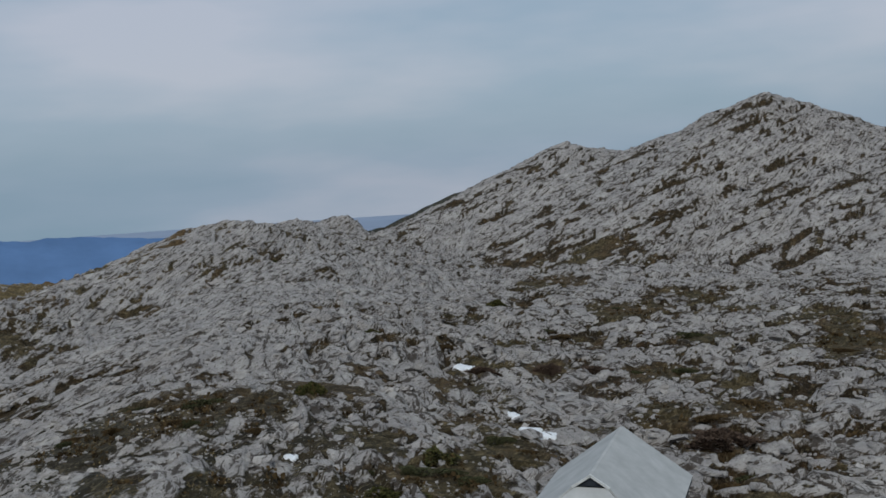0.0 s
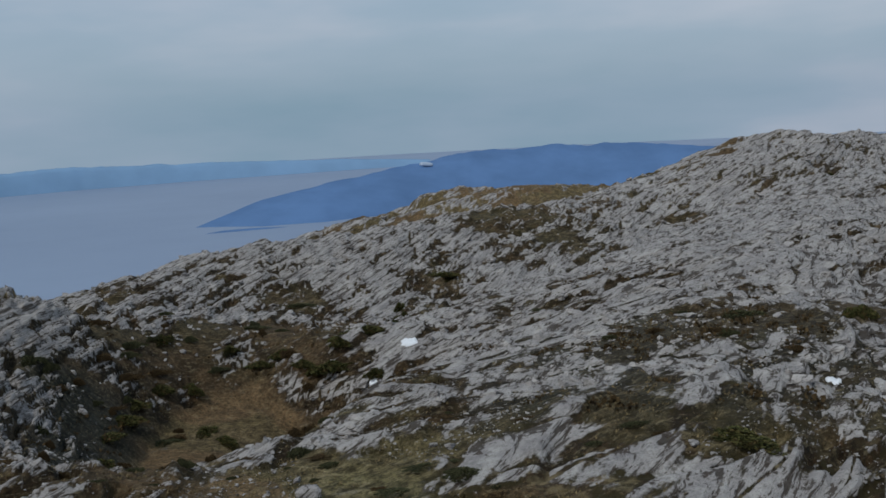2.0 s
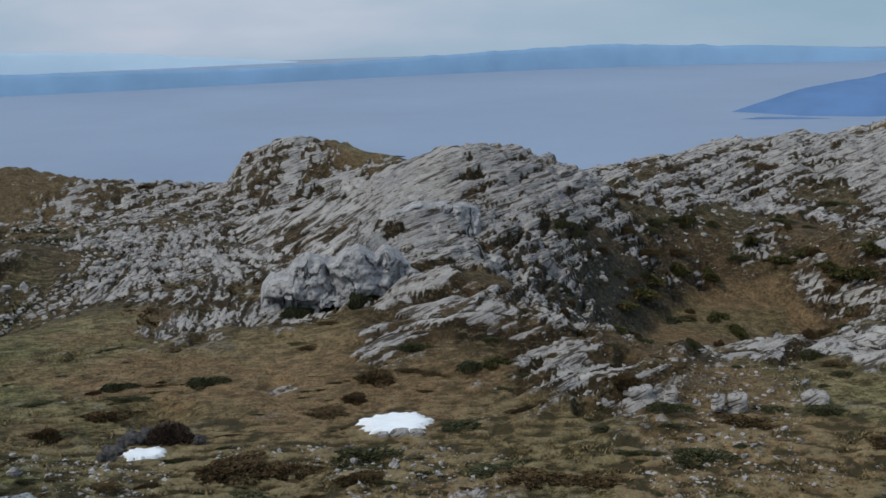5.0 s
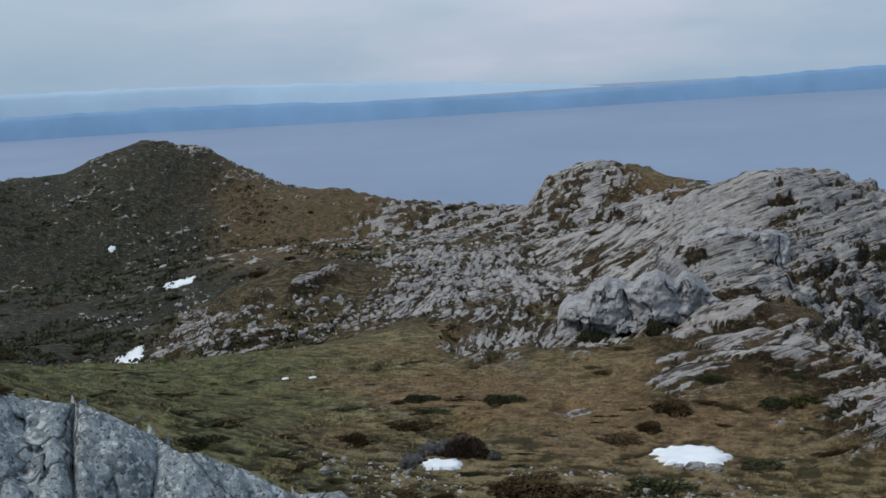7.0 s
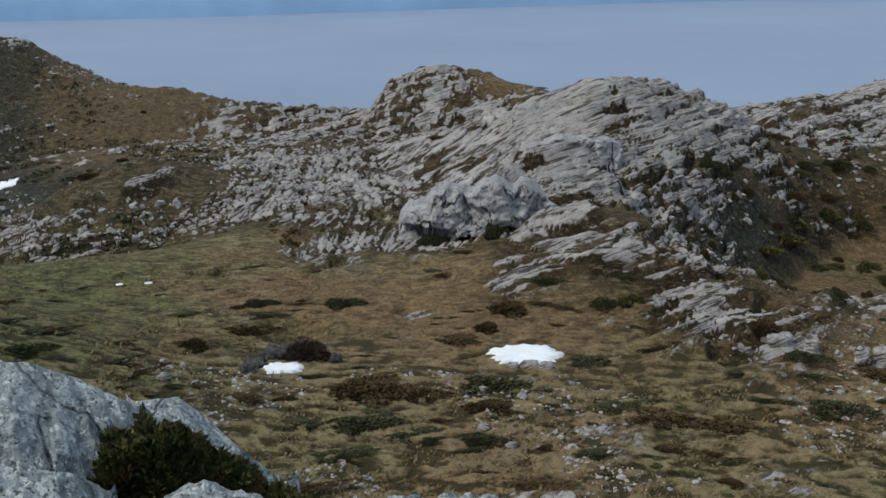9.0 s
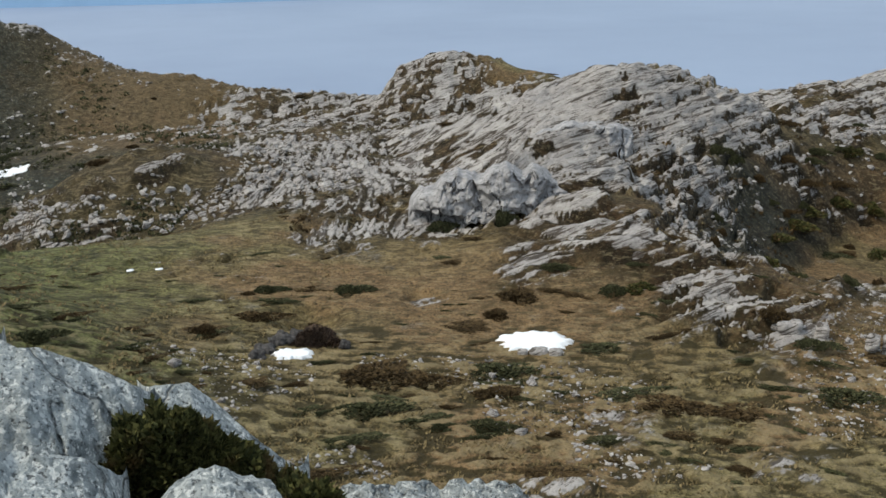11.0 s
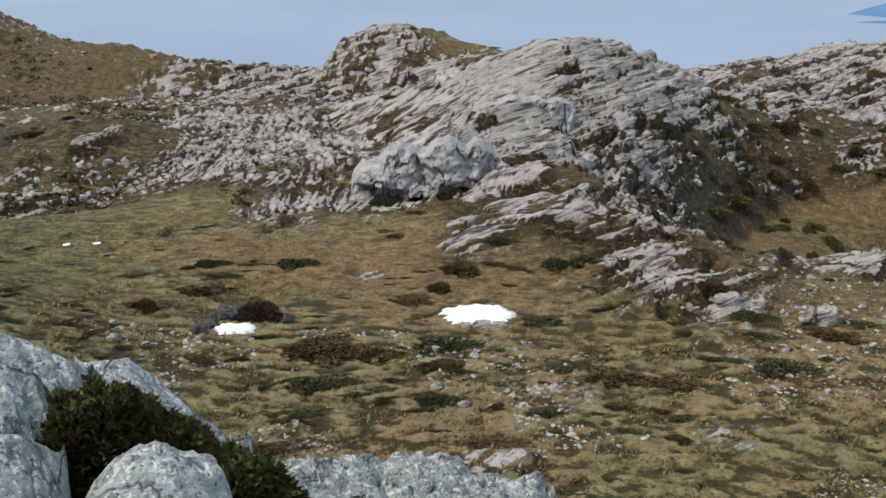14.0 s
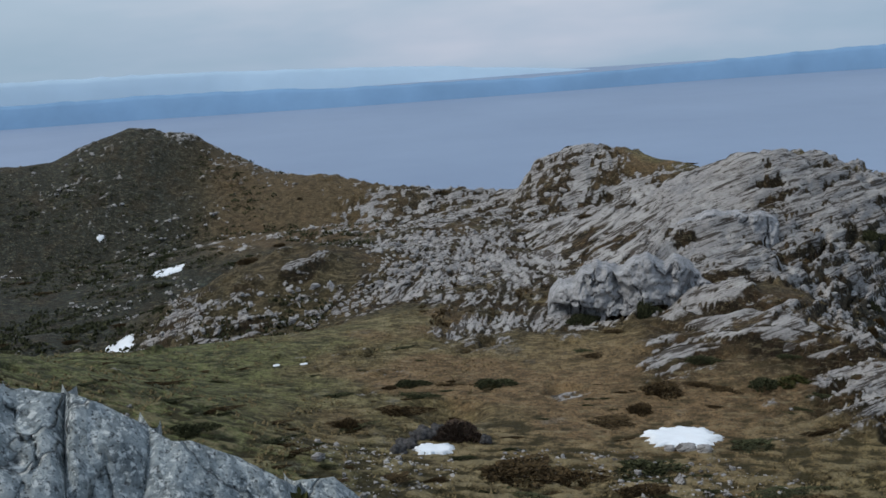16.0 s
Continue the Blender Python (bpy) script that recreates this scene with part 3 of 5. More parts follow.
def island(name, crest, depth, mat, label, seed):
    """A long low island: its crest by bearing, distance and angle; it slopes to the water on both sides."""
    nodes = [spot(*c) for c in crest]
    bm = bmesh.new()
    rows = []
    for (ax, ay, az), (bx, by, bz) in zip(nodes, nodes[1:]):
        for s in range(24):
            t = s / 24
            x, y, z = ax + t * (bx - ax), ay + t * (by - ay), az + t * (bz - az)
            d = math.hypot(x, y)
            rough = 1 + 0.03 * (float(fbm(np.array([x / 90]), np.array([y / 90]), 4, seed)[0]) - 0.5) * 2
            h = (z - SEA) * rough
            row = []
            for k in range(9):
                q = -1 + k / 4
                f = 1 + q * depth * min(1.0, 0.04 + max(h, 0) / 60) / d
                jag = 1 + 0.14 * (float(fbm(np.array([x * f / 60]), np.array([y * f / 60]), 3, seed + 5)[0]) - 0.5) * (abs(q) < 0.9)
                row.append(bm.verts.new((x * f, y * f, SEA - 6 + (h + 6) * (1 - abs(q) ** 1.3) * jag)))
            rows.append(row)
    for a, b in zip(rows, rows[1:]):
        for k in range(8):
            bm.faces.new((a[k], b[k], b[k + 1], a[k + 1]))
    bmesh.ops.recalc_face_normals(bm, faces=bm.faces)
    mesh = bpy.data.meshes.new(name)
    bm.to_mesh(mesh)
    for p in mesh.polygons:
        p.use_smooth = True
    mesh.materials.append(mat)
    return tagged(new(name, mesh), label, "island", kind="structure")


# distance haze is mixed into these base colours, bluer or paler with range
ISLE_NEAR = plain("haze_blue_island", (0.11, 0.19, 0.35), 1.0, 0.0, 0.12, 0.01, 0)
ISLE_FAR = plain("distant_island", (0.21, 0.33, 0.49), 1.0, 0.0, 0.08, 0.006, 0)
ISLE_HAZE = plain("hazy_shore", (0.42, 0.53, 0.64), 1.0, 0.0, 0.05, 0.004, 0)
island("backdrop_island", [(44.6, 2010, -5.7), (40.8, 2100, -4.4), (36.6, 2200, -3.6), (31.5, 2300, -2.8), (28.9, 2350, -2.3), (24, 2400, -2.25), (18.9, 2450, -2.45), (10, 2500, -3.0), (-4, 2500, -3.3)], 260, ISLE_NEAR, "wooded island, blue with haze, rising from the sea", 101)
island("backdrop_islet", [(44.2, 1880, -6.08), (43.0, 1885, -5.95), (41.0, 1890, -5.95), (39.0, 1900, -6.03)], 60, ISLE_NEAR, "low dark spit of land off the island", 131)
island("backdrop_far_island", [(125, 3700, -2.2), (110, 3700, -2.1), (102, 3600, -2.05), (93.6, 3450, -2.1), (89, 3350, -2.2), (81.3, 3250, -2.5), (71.5, 3280, -2.65), (66.5, 3360, -2.55), (62.6, 3440, -2.4), (58.5, 3520, -2.2), (55, 3590, -2.05), (50.2, 3670, -1.95), (44, 3740, -2.15), (36, 3800, -2.4), (31, 3840, -2.7)], 60, ISLE_FAR, "long low island across the channel, blue with haze", 111)
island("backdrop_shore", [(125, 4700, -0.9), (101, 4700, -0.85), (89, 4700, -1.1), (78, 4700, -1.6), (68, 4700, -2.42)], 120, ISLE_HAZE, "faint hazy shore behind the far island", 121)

# ------------------------------------------------------------------ helpers for things
def part(name, bm, material, parent, label=""):
    mesh = bpy.data.meshes.new(name)
    bm.normal_update()
    bm.to_mesh(mesh)
    bm.free()
    mesh.materials.append(material)
    ob = new(name, mesh)
    ob.parent = parent
    if label:
        ob["label"] = label
    return ob


def solid(name, bm, material, smooth=False):
    ob = part(name, bm, material, None)
    if smooth:
        for p in ob.data.polygons:
            p.use_smooth = True
    return ob


def joined(name, verts, faces, material):
    mesh = bpy.data.meshes.new(name)
    mesh.from_pydata(verts, [], faces)
    mesh.materials.append(material)
    return new(name, mesh)


STEPS = 16 * np.exp(np.linspace(0, math.log(290 / 16), 2600))


def meet(bearing, slope):
    """Where the line of sight from the summit first meets the land."""
    b = radians(bearing)
    z = land(-STEPS * math.sin(b), STEPS * math.cos(b))
    under = np.nonzero(z >= EYE + STEPS * math.tan(radians(slope)))[0]
    i = under[0] if len(under) else len(STEPS) - 1
    return Vector((-STEPS[i] * math.sin(b), STEPS[i] * math.cos(b), z[i])), float(STEPS[i])


def box(bm, sx, sy, sz, at=(0, 0, 0), turn=None):
    m = Matrix.Translation(at) @ (turn if turn else Matrix()) @ Matrix.Diagonal((sx, sy, sz, 1))
    return bmesh.ops.create_cube(bm, size=1, matrix=m)["verts"]


# ------------------------------------------------------------------ the summit rocks
def near_stone_material():
    k = Mat("lichened_limestone", 0.9, 0.25)
    c = k.ramp(k.noise(7.0, 7, 0.75), (0.34, (0.14, 0.158, 0.162)), (0.50, (0.32, 0.347, 0.35)), (0.66, (0.47, 0.495, 0.49)))
    streak = k.noise(5.0, 6, 0.75)
    c = k.mix(k.ramp(streak, (0.54, (0, 0, 0)), (0.66, (0.7, 0.7, 0.7))), c, (0.13, 0.145, 0.15))
    spots = k.noise(22.0, 4, 0.65, distort=0.4)
    c = k.mix(k.ramp(spots, (0.55, (0, 0, 0)), (0.585, (0.85, 0.85, 0.85))), c, (0.70, 0.71, 0.69))
    c = k.mix(k.ramp(k.noise(11.0, 5, 0.7, distort=0.5), (0.58, (0, 0, 0)), (0.62, (0.6, 0.6, 0.6))), c, (0.62, 0.64, 0.63))
    pits = k.noise(38.0, 3, 0.65)
    c = k.mix(k.ramp(pits, (0.36, (0.9, 0.9, 0.9)), (0.43, (0, 0, 0))), c, (0.06, 0.065, 0.068))
    line = k.joints(1.0, 0.7)
    c = k.mix(k.ramp(line, (0.0, (0.75, 0.75, 0.75)), (0.010, (0, 0, 0))), c, (0.03, 0.03, 0.03))
    k.color(c)
    h = k.math("ADD", k.noise(14, 6, 0.7), k.math("MULTIPLY", k.ramp(line, (0.0, (0, 0, 0)), (0.03, (1, 1, 1))), 0.9))
    return k.bump(k.math("ADD", h, k.math("MULTIPLY", pits, 0.6)), 1.0, 0.05).m


NEAR_STONE = near_stone_material()


def wave(z, y):
    """How far a cleft wanders sideways."""
    return 0.10 * noise.noise((z * 1.3, 4.1, y * 1.1)) + 0.03 * noise.noise((z * 6, 5.1, y * 5))


def boulder(bearing, away, top, wide, deep, tall, lean=0, seed=0, label="grey lichen-spotted limestone boulder on the summit", name="boulder", mat=None, sub=5, boxy=3.2, rough=1.0, cracks=(), craggy=0.0, pinned=False):
    """A weathered block: rounded box, dented and furrowed, its foot sunk in the ground."""
    bm = bmesh.new()
    bmesh.ops.create_icosphere(bm, subdivisions=sub, radius=1.0)
    off = Vector((seed * 13.1, seed * 7.7, seed * 3.3))
    for v in bm.verts:
        p = v.co.normalized()
        q = (abs(p.x) ** boxy + abs(p.y) ** boxy + abs(p.z) ** boxy) ** (-1 / boxy)
        d = 1 + rough * (0.13 * noise.noise(p * 1.1 + off) + 0.07 * noise.noise(p * 2.7 + off) + 0.035 * noise.noise(p * 7 + off) + 0.018 * noise.noise(p * 17 + off))
        if craggy:
            d += craggy * (0.05 * noise.noise(p * 9 - off) + 0.035 * noise.noise(p * 21 + off) - 0.12 * max(0.0, 0.16 - abs(noise.noise(p * 4.3 + off))) / 0.16)
        groove = abs(noise.noise(p * 1.7 - off))
        d -= 0.10 * max(0.0, 1 - groove / 0.035) * (0.5 + 0.5 * noise.noise(p * 3 + off))
        v.co = p * q * d
        for c in cracks:   # deep clefts that run down through the block
            place, slant, wide_, deep_ = c
            gap = abs(v.co.x - place - slant * v.co.z - 1.6 * wave(v.co.z, v.co.y)) / wide_
            if gap < 1:
                v.co *= 1 - deep_ * (1 - gap)
        v.co.x *= wide / 2
        v.co.y *= deep / 2
        v.co.z *= tall / 2
    high = max(v.co.z for v in bm.verts)
    ob = solid(name, bm, mat or NEAR_STONE, True)
    x, y, z = spot(bearing, away, top)
    turn = pose(0, 0, 0, 0, lean, bearing)
    crown = turn @ Vector((0, 0, high * 0.97)) if pinned else Vector((0, 0, high * 0.97))
    ob.matrix_world = Matrix.Translation(Vector((x, y, z)) - crown) @ turn
    return tagged(ob, label, "boulder", "rocks of the summit")


ledge = "jagged grey limestone block on the steep summit edge"
NET = 90


def rock_mass(outline, away, fall, edges, seed, root, cracks=()):
    """One block of an outcrop: its top edge by bearing and slope, its sides slanting with depth, its face falling towards the walker."""
    (l0, l1), (r0, r1) = edges
    a, h = [q.ravel() for q in np.meshgrid(np.linspace(0, 1, NET), np.linspace(-0.35, 1, NET))]
    down = np.clip(h, 0, 1)
    b = (l0 + l1 * down) * (1 - a) + (r0 + r1 * down) * a
    ob_, os_ = zip(*sorted(outline))
    top = np.interp(b - l1 * down * (1 - a) - r1 * down * a, ob_, os_)
    side = np.abs(2 * a - 1)
    u = np.radians(b) * away
    lump = 0.34 * (fbm(u / 0.55, h * fall / 0.55, 4, seed) - 0.5) + 0.16 * (fbm(u / 0.2, h * fall / 0.2, 3, seed + 1) - 0.5) + 0.07 * (fbm(u / 0.09, h * fall / 0.09, 3, seed + 3) - 0.5)
    d = away - 1.25 * (fall / 0.85) * down ** 0.9 + 0.9 * np.clip(-h, 0, 1) + 0.50 * side ** 11 - lump
    z = EYE + away * np.tan(np.radians(top)) - fall * down ** 1.25 - 1.6 * np.clip(-h, 0, 1) ** 1.4 - 0.10 * side ** 8 + 0.25 * lump
    for (ca, ch), (da, dh), wide, deep in cracks:
        t = np.clip(((a - ca) * (da - ca) + (h - ch) * (dh - ch)) / ((da - ca) ** 2 + (dh - ch) ** 2), 0, 1)
        gap = np.hypot(a - ca - t * (da - ca) + 0.30 * (fbm(u / 0.12, h * 6, 3, seed + 9) - 0.5), (h - ch - t * (dh - ch)) * 0.8)
        d = d + deep * np.exp(-(gap / wide) ** 2)
    b = np.radians(b)
    V = np.stack([-d * np.sin(b), d * np.cos(b), z], -1)
    i, j = np.meshgrid(np.arange(NET - 1), np.arange(NET - 1), indexing="ij")
    q = (i * NET + j).ravel()
    block = joined("block", (V - np.array(root.location)).tolist(), np.stack([q, q + NET, q + NET + 1, q + 1], -1).tolist(), NEAR_STONE)
    block.parent = root
    for p in block.data.polygons:
        p.use_smooth = True


outcrop = new("outcrop")
outcrop.location = spot(95, 5.6, -30)
EDGE = [(108, -14.6), (104, -15.4), (101.3, -16.4), (98.4, -17.2), (97.3, -17.8), (94.7, -19.7), (93.6, -20.5), (92.5, -20.7), (90.1, -22.0), (87.5, -23.6), (86.4, -24.8)]
rock_mass(EDGE, 5.75, 0.85, ((108.5, 0), (98.2, 2.0)), 1, outcrop, (((0.72, 0.0), (0.78, 0.35), 0.012, 0.10), ((0.78, 0.35), (0.55, 0.8), 0.014, 0.10), ((0.3, 0.1), (0.4, 0.7), 0.012, 0.08)))
rock_mass(EDGE, 5.65, 0.85, ((98.9, 2.0), (94.1, 3.2)), 2, outcrop, (((0.45, 0.35), (0.15, 0.75), 0.03, 0.08), ((0.5, 0.3), (0.85, 0.6), 0.025, 0.06)))
rock_mass(EDGE, 5.6, 0.85, ((95.1, 3.2), (86.6, 2.5)), 17, outcrop, (((0.42, 0.25), (0.45, 0.6), 0.016, 0.10), ((0.72, 0.2), (0.62, 0.55), 0.016, 0.08), ((0.78, 0.15), (0.9, 0.3), 0.014, 0.07), ((0.45, 0.25), (0.6, 0.12), 0.016, 0.06)))
tagged(outcrop, "massive pale grey limestone outcrop split by dark cracks", "outcrop", "rocks of the summit")
shelf = new("rock_shelf")
shelf.location = spot(84, 5.8, -32)
rock_mass([(88.0, -24.3), (86.6, -23.6), (84.7, -23.8), (82.2, -26.1), (80.9, -27.3), (79.0, -29.0), (77.0, -30.0)], 6.0, 0.6, ((87.6, 0), (78.0, 0)), 23, shelf)
tagged(shelf, "slanting grey limestone shelf behind a juniper bush", "rock", "rocks of the summit")
step_rock = new("rock_step")
step_rock.location = spot(97, 4.7, -33)
FRONT = [(109, -18.8), (104.7, -20.6), (101.5, -22.3), (99.8, -23.3), (97.5, -24.7), (93.5, -25.8), (91.0, -26.6), (89.6, -27.6), (88.6, -29.0)]
rock_mass(FRONT, 4.6, 0.85, ((109, 0), (97.0, 1.5)), 5, step_rock, (((0.6, 0.1), (0.7, 0.6), 0.014, 0.06),))
rock_mass(FRONT, 4.5, 0.85, ((97.3, 1.5), (88.6, 0.5)), 6, step_rock, (((0.3, 0.15), (0.55, 0.5), 0.014, 0.08), ((0.75, 0.1), (0.8, 0.5), 0.014, 0.06)))
tagged(step_rock, "low lichen-grey limestone step against a larger outcrop", "rock", "rocks of the summit")
boulder(86.2, 4.2, -28.7, 0.80, 0.8, 1.7, 20, 7, "smooth rounded limestone boulder in front of a juniper bush", boxy=3.0, rough=0.8, craggy=0.25)
boulder(77.8, 6.3, -31.7, 0.70, 0.7, 2.2, 24, 9, ledge, boxy=3.2, rough=0.8)
boulder(73.2, 6.9, -30.5, 1.15, 0.9, 2.6, 5, 10, ledge, boxy=4.0, rough=0.9, craggy=0.5)
boulder(68.4, 7.0, -31.1, 1.05, 0.8, 2.6, 9, 11, ledge, boxy=4.0, rough=0.9, craggy=0.5)
boulder(63.6, 7.0, -31.7, 0.85, 0.6, 2.6, 10, 12, ledge, boxy=4.0, rough=0.9, craggy=0.5)
boulder(59.8, 7.2, -32.4, 0.40, 0.4, 2.4, 6, 13, ledge, rough=1.6)
boulder(57.4, 7.4, -32.8, 0.22, 0.3, 2.2, 0, 14, ledge, rough=1.6)

# ------------------------------------------------------------------ snow
def snow_patch(bearing, slope, wide, long_, seed, label="small leftover patch of white snow among rocks"):
    c, _ = meet(bearing, slope)
    n, rings = 144, 7
    b = radians(bearing)
    pts, ij = [(0.0, 0.0, 0.0)], []
    for k in range(1, rings + 1):
        for a in range(n):
            t = 2 * math.pi * a / n
            wob = (abs(math.cos(t)) ** 3 + abs(math.sin(t)) ** 3) ** (-1 / 3) * (0.92 + 0.22 * noise.noise((math.cos(t) * 1.4 + seed, math.sin(t) * 1.4, 3.7)) + 0.16 * noise.noise((math.cos(t) * 4 + seed, math.sin(t) * 4, 1.7)) + 0.30 * noise.noise((math.cos(t) * 4 + seed, math.sin(t) * 17, 8.7)))
            f = k / rings * wob
            pts.append((math.cos(t) * f * wide / 2, math.sin(t) * f * long_ / 2, k / rings))
    P = np.array(pts)
    X = c.x + P[:, 0] * math.cos(b) - P[:, 1] * math.sin(b)
    Y = c.y + P[:, 0] * math.sin(b) + P[:, 1] * math.cos(b)
    Z = land(X, Y)
    smooth = broad_form(X, Y)
    lift = (0.02 + 0.022 * min(wide, long_)) + (0.03 * min(wide, long_)) * np.sqrt(np.clip(1 - P[:, 2] ** 2, 0, 1))
    low = float(np.mean(Z - smooth))
    Zt = np.where(P[:, 2] > 0.99, Z - 0.05, np.maximum(Z + 0.10, 0.5 * (Z + smooth + low) + lift) if wide > 2.5 else 0.45 * Z + 0.55 * (smooth + low) + lift + (0.06 if wide > 0.6 else 0.0))
    faces = [(0, 1 + a, 1 + (a + 1) % n) for a in range(n)]
    for k in range(rings - 1):
        for a in range(n):
            i, j = 1 + k * n + a, 1 + k * n + (a + 1) % n
            faces.append((i, i + n, j + n, j))
    V = np.stack([X - c.x, Y - c.y, Zt - c.z], -1)
    ob = joined("snow_patch", V.tolist(), faces, SNOW)
    ob.location = c
    for p in ob.data.polygons:
        p.use_smooth = True
    return tagged(ob, label, "snow")


snow_patch(63.7, -22.9, 3.3, 2.2, 2, "ragged patch of old white snow lying on dry grass")
snow_patch(78.7, -23.2, 1.6, 1.1, 5, "small patch of white snow in a rocky hollow")
snow_patch(92.9, -11.75, 3.8, 3.4, 7, "patch of white snow on a dark valley slope")
snow_patch(96.1, -15.6, 2.6, 3.0, 9, "patch of white snow on a dark valley slope")
snow_patch(96.2, -9.4, 1.0, 1.1, 11, "patch of white snow on a dark valley slope")
for k, (b, s, w, l) in enumerate([(-0.9, -11.2, 1.7, 1.6), (-3.5, -14.0, 0.8, 0.8), (-4.4, -14.8, 1.5, 1.7), (-5.3, -15.1, 1.2, 1.0), (9.4, -15.4, 0.7, 0.6),
                                  (33.0, -13.0, 1.4, 1.0), (35.2, -15.1, 0.7, 0.6), (85.9, -17.7, 0.42, 0.30), (87.5, -17.6, 0.36, 0.26)]):
    snow_patch(b, s, w, l, 20 + 3 * k)


# ------------------------------------------------------------------ shrubs
def foliage(name, dark, light, patch=0.0, dead=(0.09, 0.055, 0.025)):
    k = Mat(name, 0.85, 0.15)
    c = k.mix(k.island(), dark, light)
    if patch:   # browned sprays, and others with shade put into their colour, within one bush
        c = k.mix(k.ramp(k.noise(patch, 4, 0.6), (0.50, (0, 0, 0)), (0.66, (0.8, 0.8, 0.8))), c, dead)
        c = k.mix(k.ramp(k.noise(patch * 1.7, 4, 0.6), (0.36, (0.75, 0.75, 0.75)), (0.50, (0, 0, 0))), c, dark)
    k.color(c)
    return k.m


JUNIPER = foliage("juniper_needles", (0.022, 0.025, 0.012), (0.092, 0.090, 0.042))
JUNIPER_NEAR = foliage("juniper_sprays", (0.016, 0.020, 0.006), (0.125, 0.120, 0.040), 5.0, (0.13, 0.080, 0.034))
HEATHER = foliage("dry_heather", (0.030, 0.020, 0.010), (0.110, 0.072, 0.032))
TWIGS = foliage("bare_twigs", (0.040, 0.027, 0.020), (0.120, 0.082, 0.060))
GRASS = foliage("dry_grass_blades", (0.085, 0.062, 0.027), (0.215, 0.160, 0.080))
BARK = plain("grey_bark", (0.10, 0.08, 0.065), 0.9, 0.1, 0.3, 20.0, 0.01)


def clump_mesh(rng, wide, long_, tall, count, blade, up=0.6):
    """Sprays of small leaves over a low uneven dome."""
    verts, faces = [], []
    ph = rng.random(4) * 6.28
    for _ in range(count):
        t, q = rng.random() * 2 * math.pi, math.sqrt(rng.random())
        edge = 1 + 0.26 * math.sin(2 * t + ph[2]) + 0.24 * math.sin(3 * t + ph[0]) + 0.16 * math.sin(7 * t + ph[1])
        x, y = q * edge * math.cos(t), q * edge * math.sin(t)
        dome = max(0.0, 1 - q ** 2.4) * (0.72 + 0.28 * math.sin(4 * x + ph[2]) * math.cos(4.5 * y + ph[3]))
        z = tall * dome * (0.25 + 0.75 * math.sqrt(rng.random()))
        base = Vector((x * wide / 2, y * long_ / 2, z))
        out = Vector((x * 0.8 + rng.normal() * 0.5, y * 0.8 + rng.normal() * 0.5, up + rng.random() * 0.6)).normalized()
        side = out.cross(Vector((rng.normal(), rng.normal(), rng.normal()))).normalized() * blade * (0.22 + 0.2 * rng.random())
        tip = base + out * blade * (0.7 + 0.8 * rng.random())
        i = len(verts)
        mid = (base + tip) / 2
        verts += [base, mid + side, tip, mid - side]
        faces.append((i, i + 1, i + 2, i + 3))
    return verts, faces


def stems(bm, rng, count, reach, thick, tall):
    for _ in range(count):
        t = rng.random() * 6.28
        a, b = Vector((0, 0, -0.1)), Vector((math.cos(t) * reach, math.sin(t) * reach, tall * (0.25 + 0.25 * rng.random())))
        d = b - a
        m = Matrix.Translation((a + b) / 2) @ d.to_track_quat("Z", "Y").to_matrix().to_4x4()
        bmesh.ops.create_cone(bm, cap_ends=True, segments=6, radius1=thick, radius2=thick * 0.3, depth=d.length, matrix=m)


def shrub(name, rng, wide, long_, tall, count, blade, mat, label, up=0.6):
    root = new(name)
    v, f = clump_mesh(rng, wide, long_, tall, count, blade, up)
    leaves = joined("foliage", [tuple(p) for p in v], f, mat)
    leaves.parent = root
    bm = bmesh.new()
    stems(bm, rng, 7, wide * 0.32, 0.018 + wide * 0.008, tall)
    part("stems", bm, BARK, root)
    return tagged(root, label, "shrub")


rng = np.random.default_rng(7)
# the bush between the summit rocks
def spreading_bush(crowns, away, wide, tall, count, blade, label):
    """One bush of several crowns that lean on the rocks, each given by bearing and slope of its top."""
    root = new("juniper_bush")
    b, sl = crowns[len(crowns) // 2]
    root.location = base = Vector(spot(b, away, sl)) - Vector((0, 0, tall))
    verts, faces = [], []
    for b, sl in crowns:
        at = Vector(spot(b, away, sl)) - Vector((0, 0, tall)) - base
        v, f = clump_mesh(rng, wide, wide, tall, count, blade, 0.5)
        faces += [tuple(i + len(verts) for i in q) for q in f]
        verts += [tuple(p + at) for p in v]
        bm = bmesh.new()
        stems(bm, rng, 4, wide * 0.3, 0.012, tall)
        part("stems", bm, BARK, root).location = at
    joined("foliage", verts, faces, JUNIPER_NEAR).parent = root
    return tagged(root, label, "shrub")


spreading_bush([(89.8, -26.0), (88.2, -24.6), (86.4, -24.3), (84.6, -25.0), (82.9, -26.3), (81.4, -27.6), (80.0, -28.9), (87.0, -26.2)], 5.15, 0.36, 0.40, 6500, 0.045, "dark green juniper bush growing between grey boulders")
bx, by, bz = spot(78.8, 4.9, -30.2)
bush = shrub("juniper_bush", rng, 0.55, 0.6, 0.36, 6000, 0.05, JUNIPER_NEAR, "dark green juniper bush growing between grey boulders", 0.5)
bush.matrix_world = Matrix.Translation((bx, by, bz - 0.26)) @ pose(0, 0, 0, 0, 20, 80)

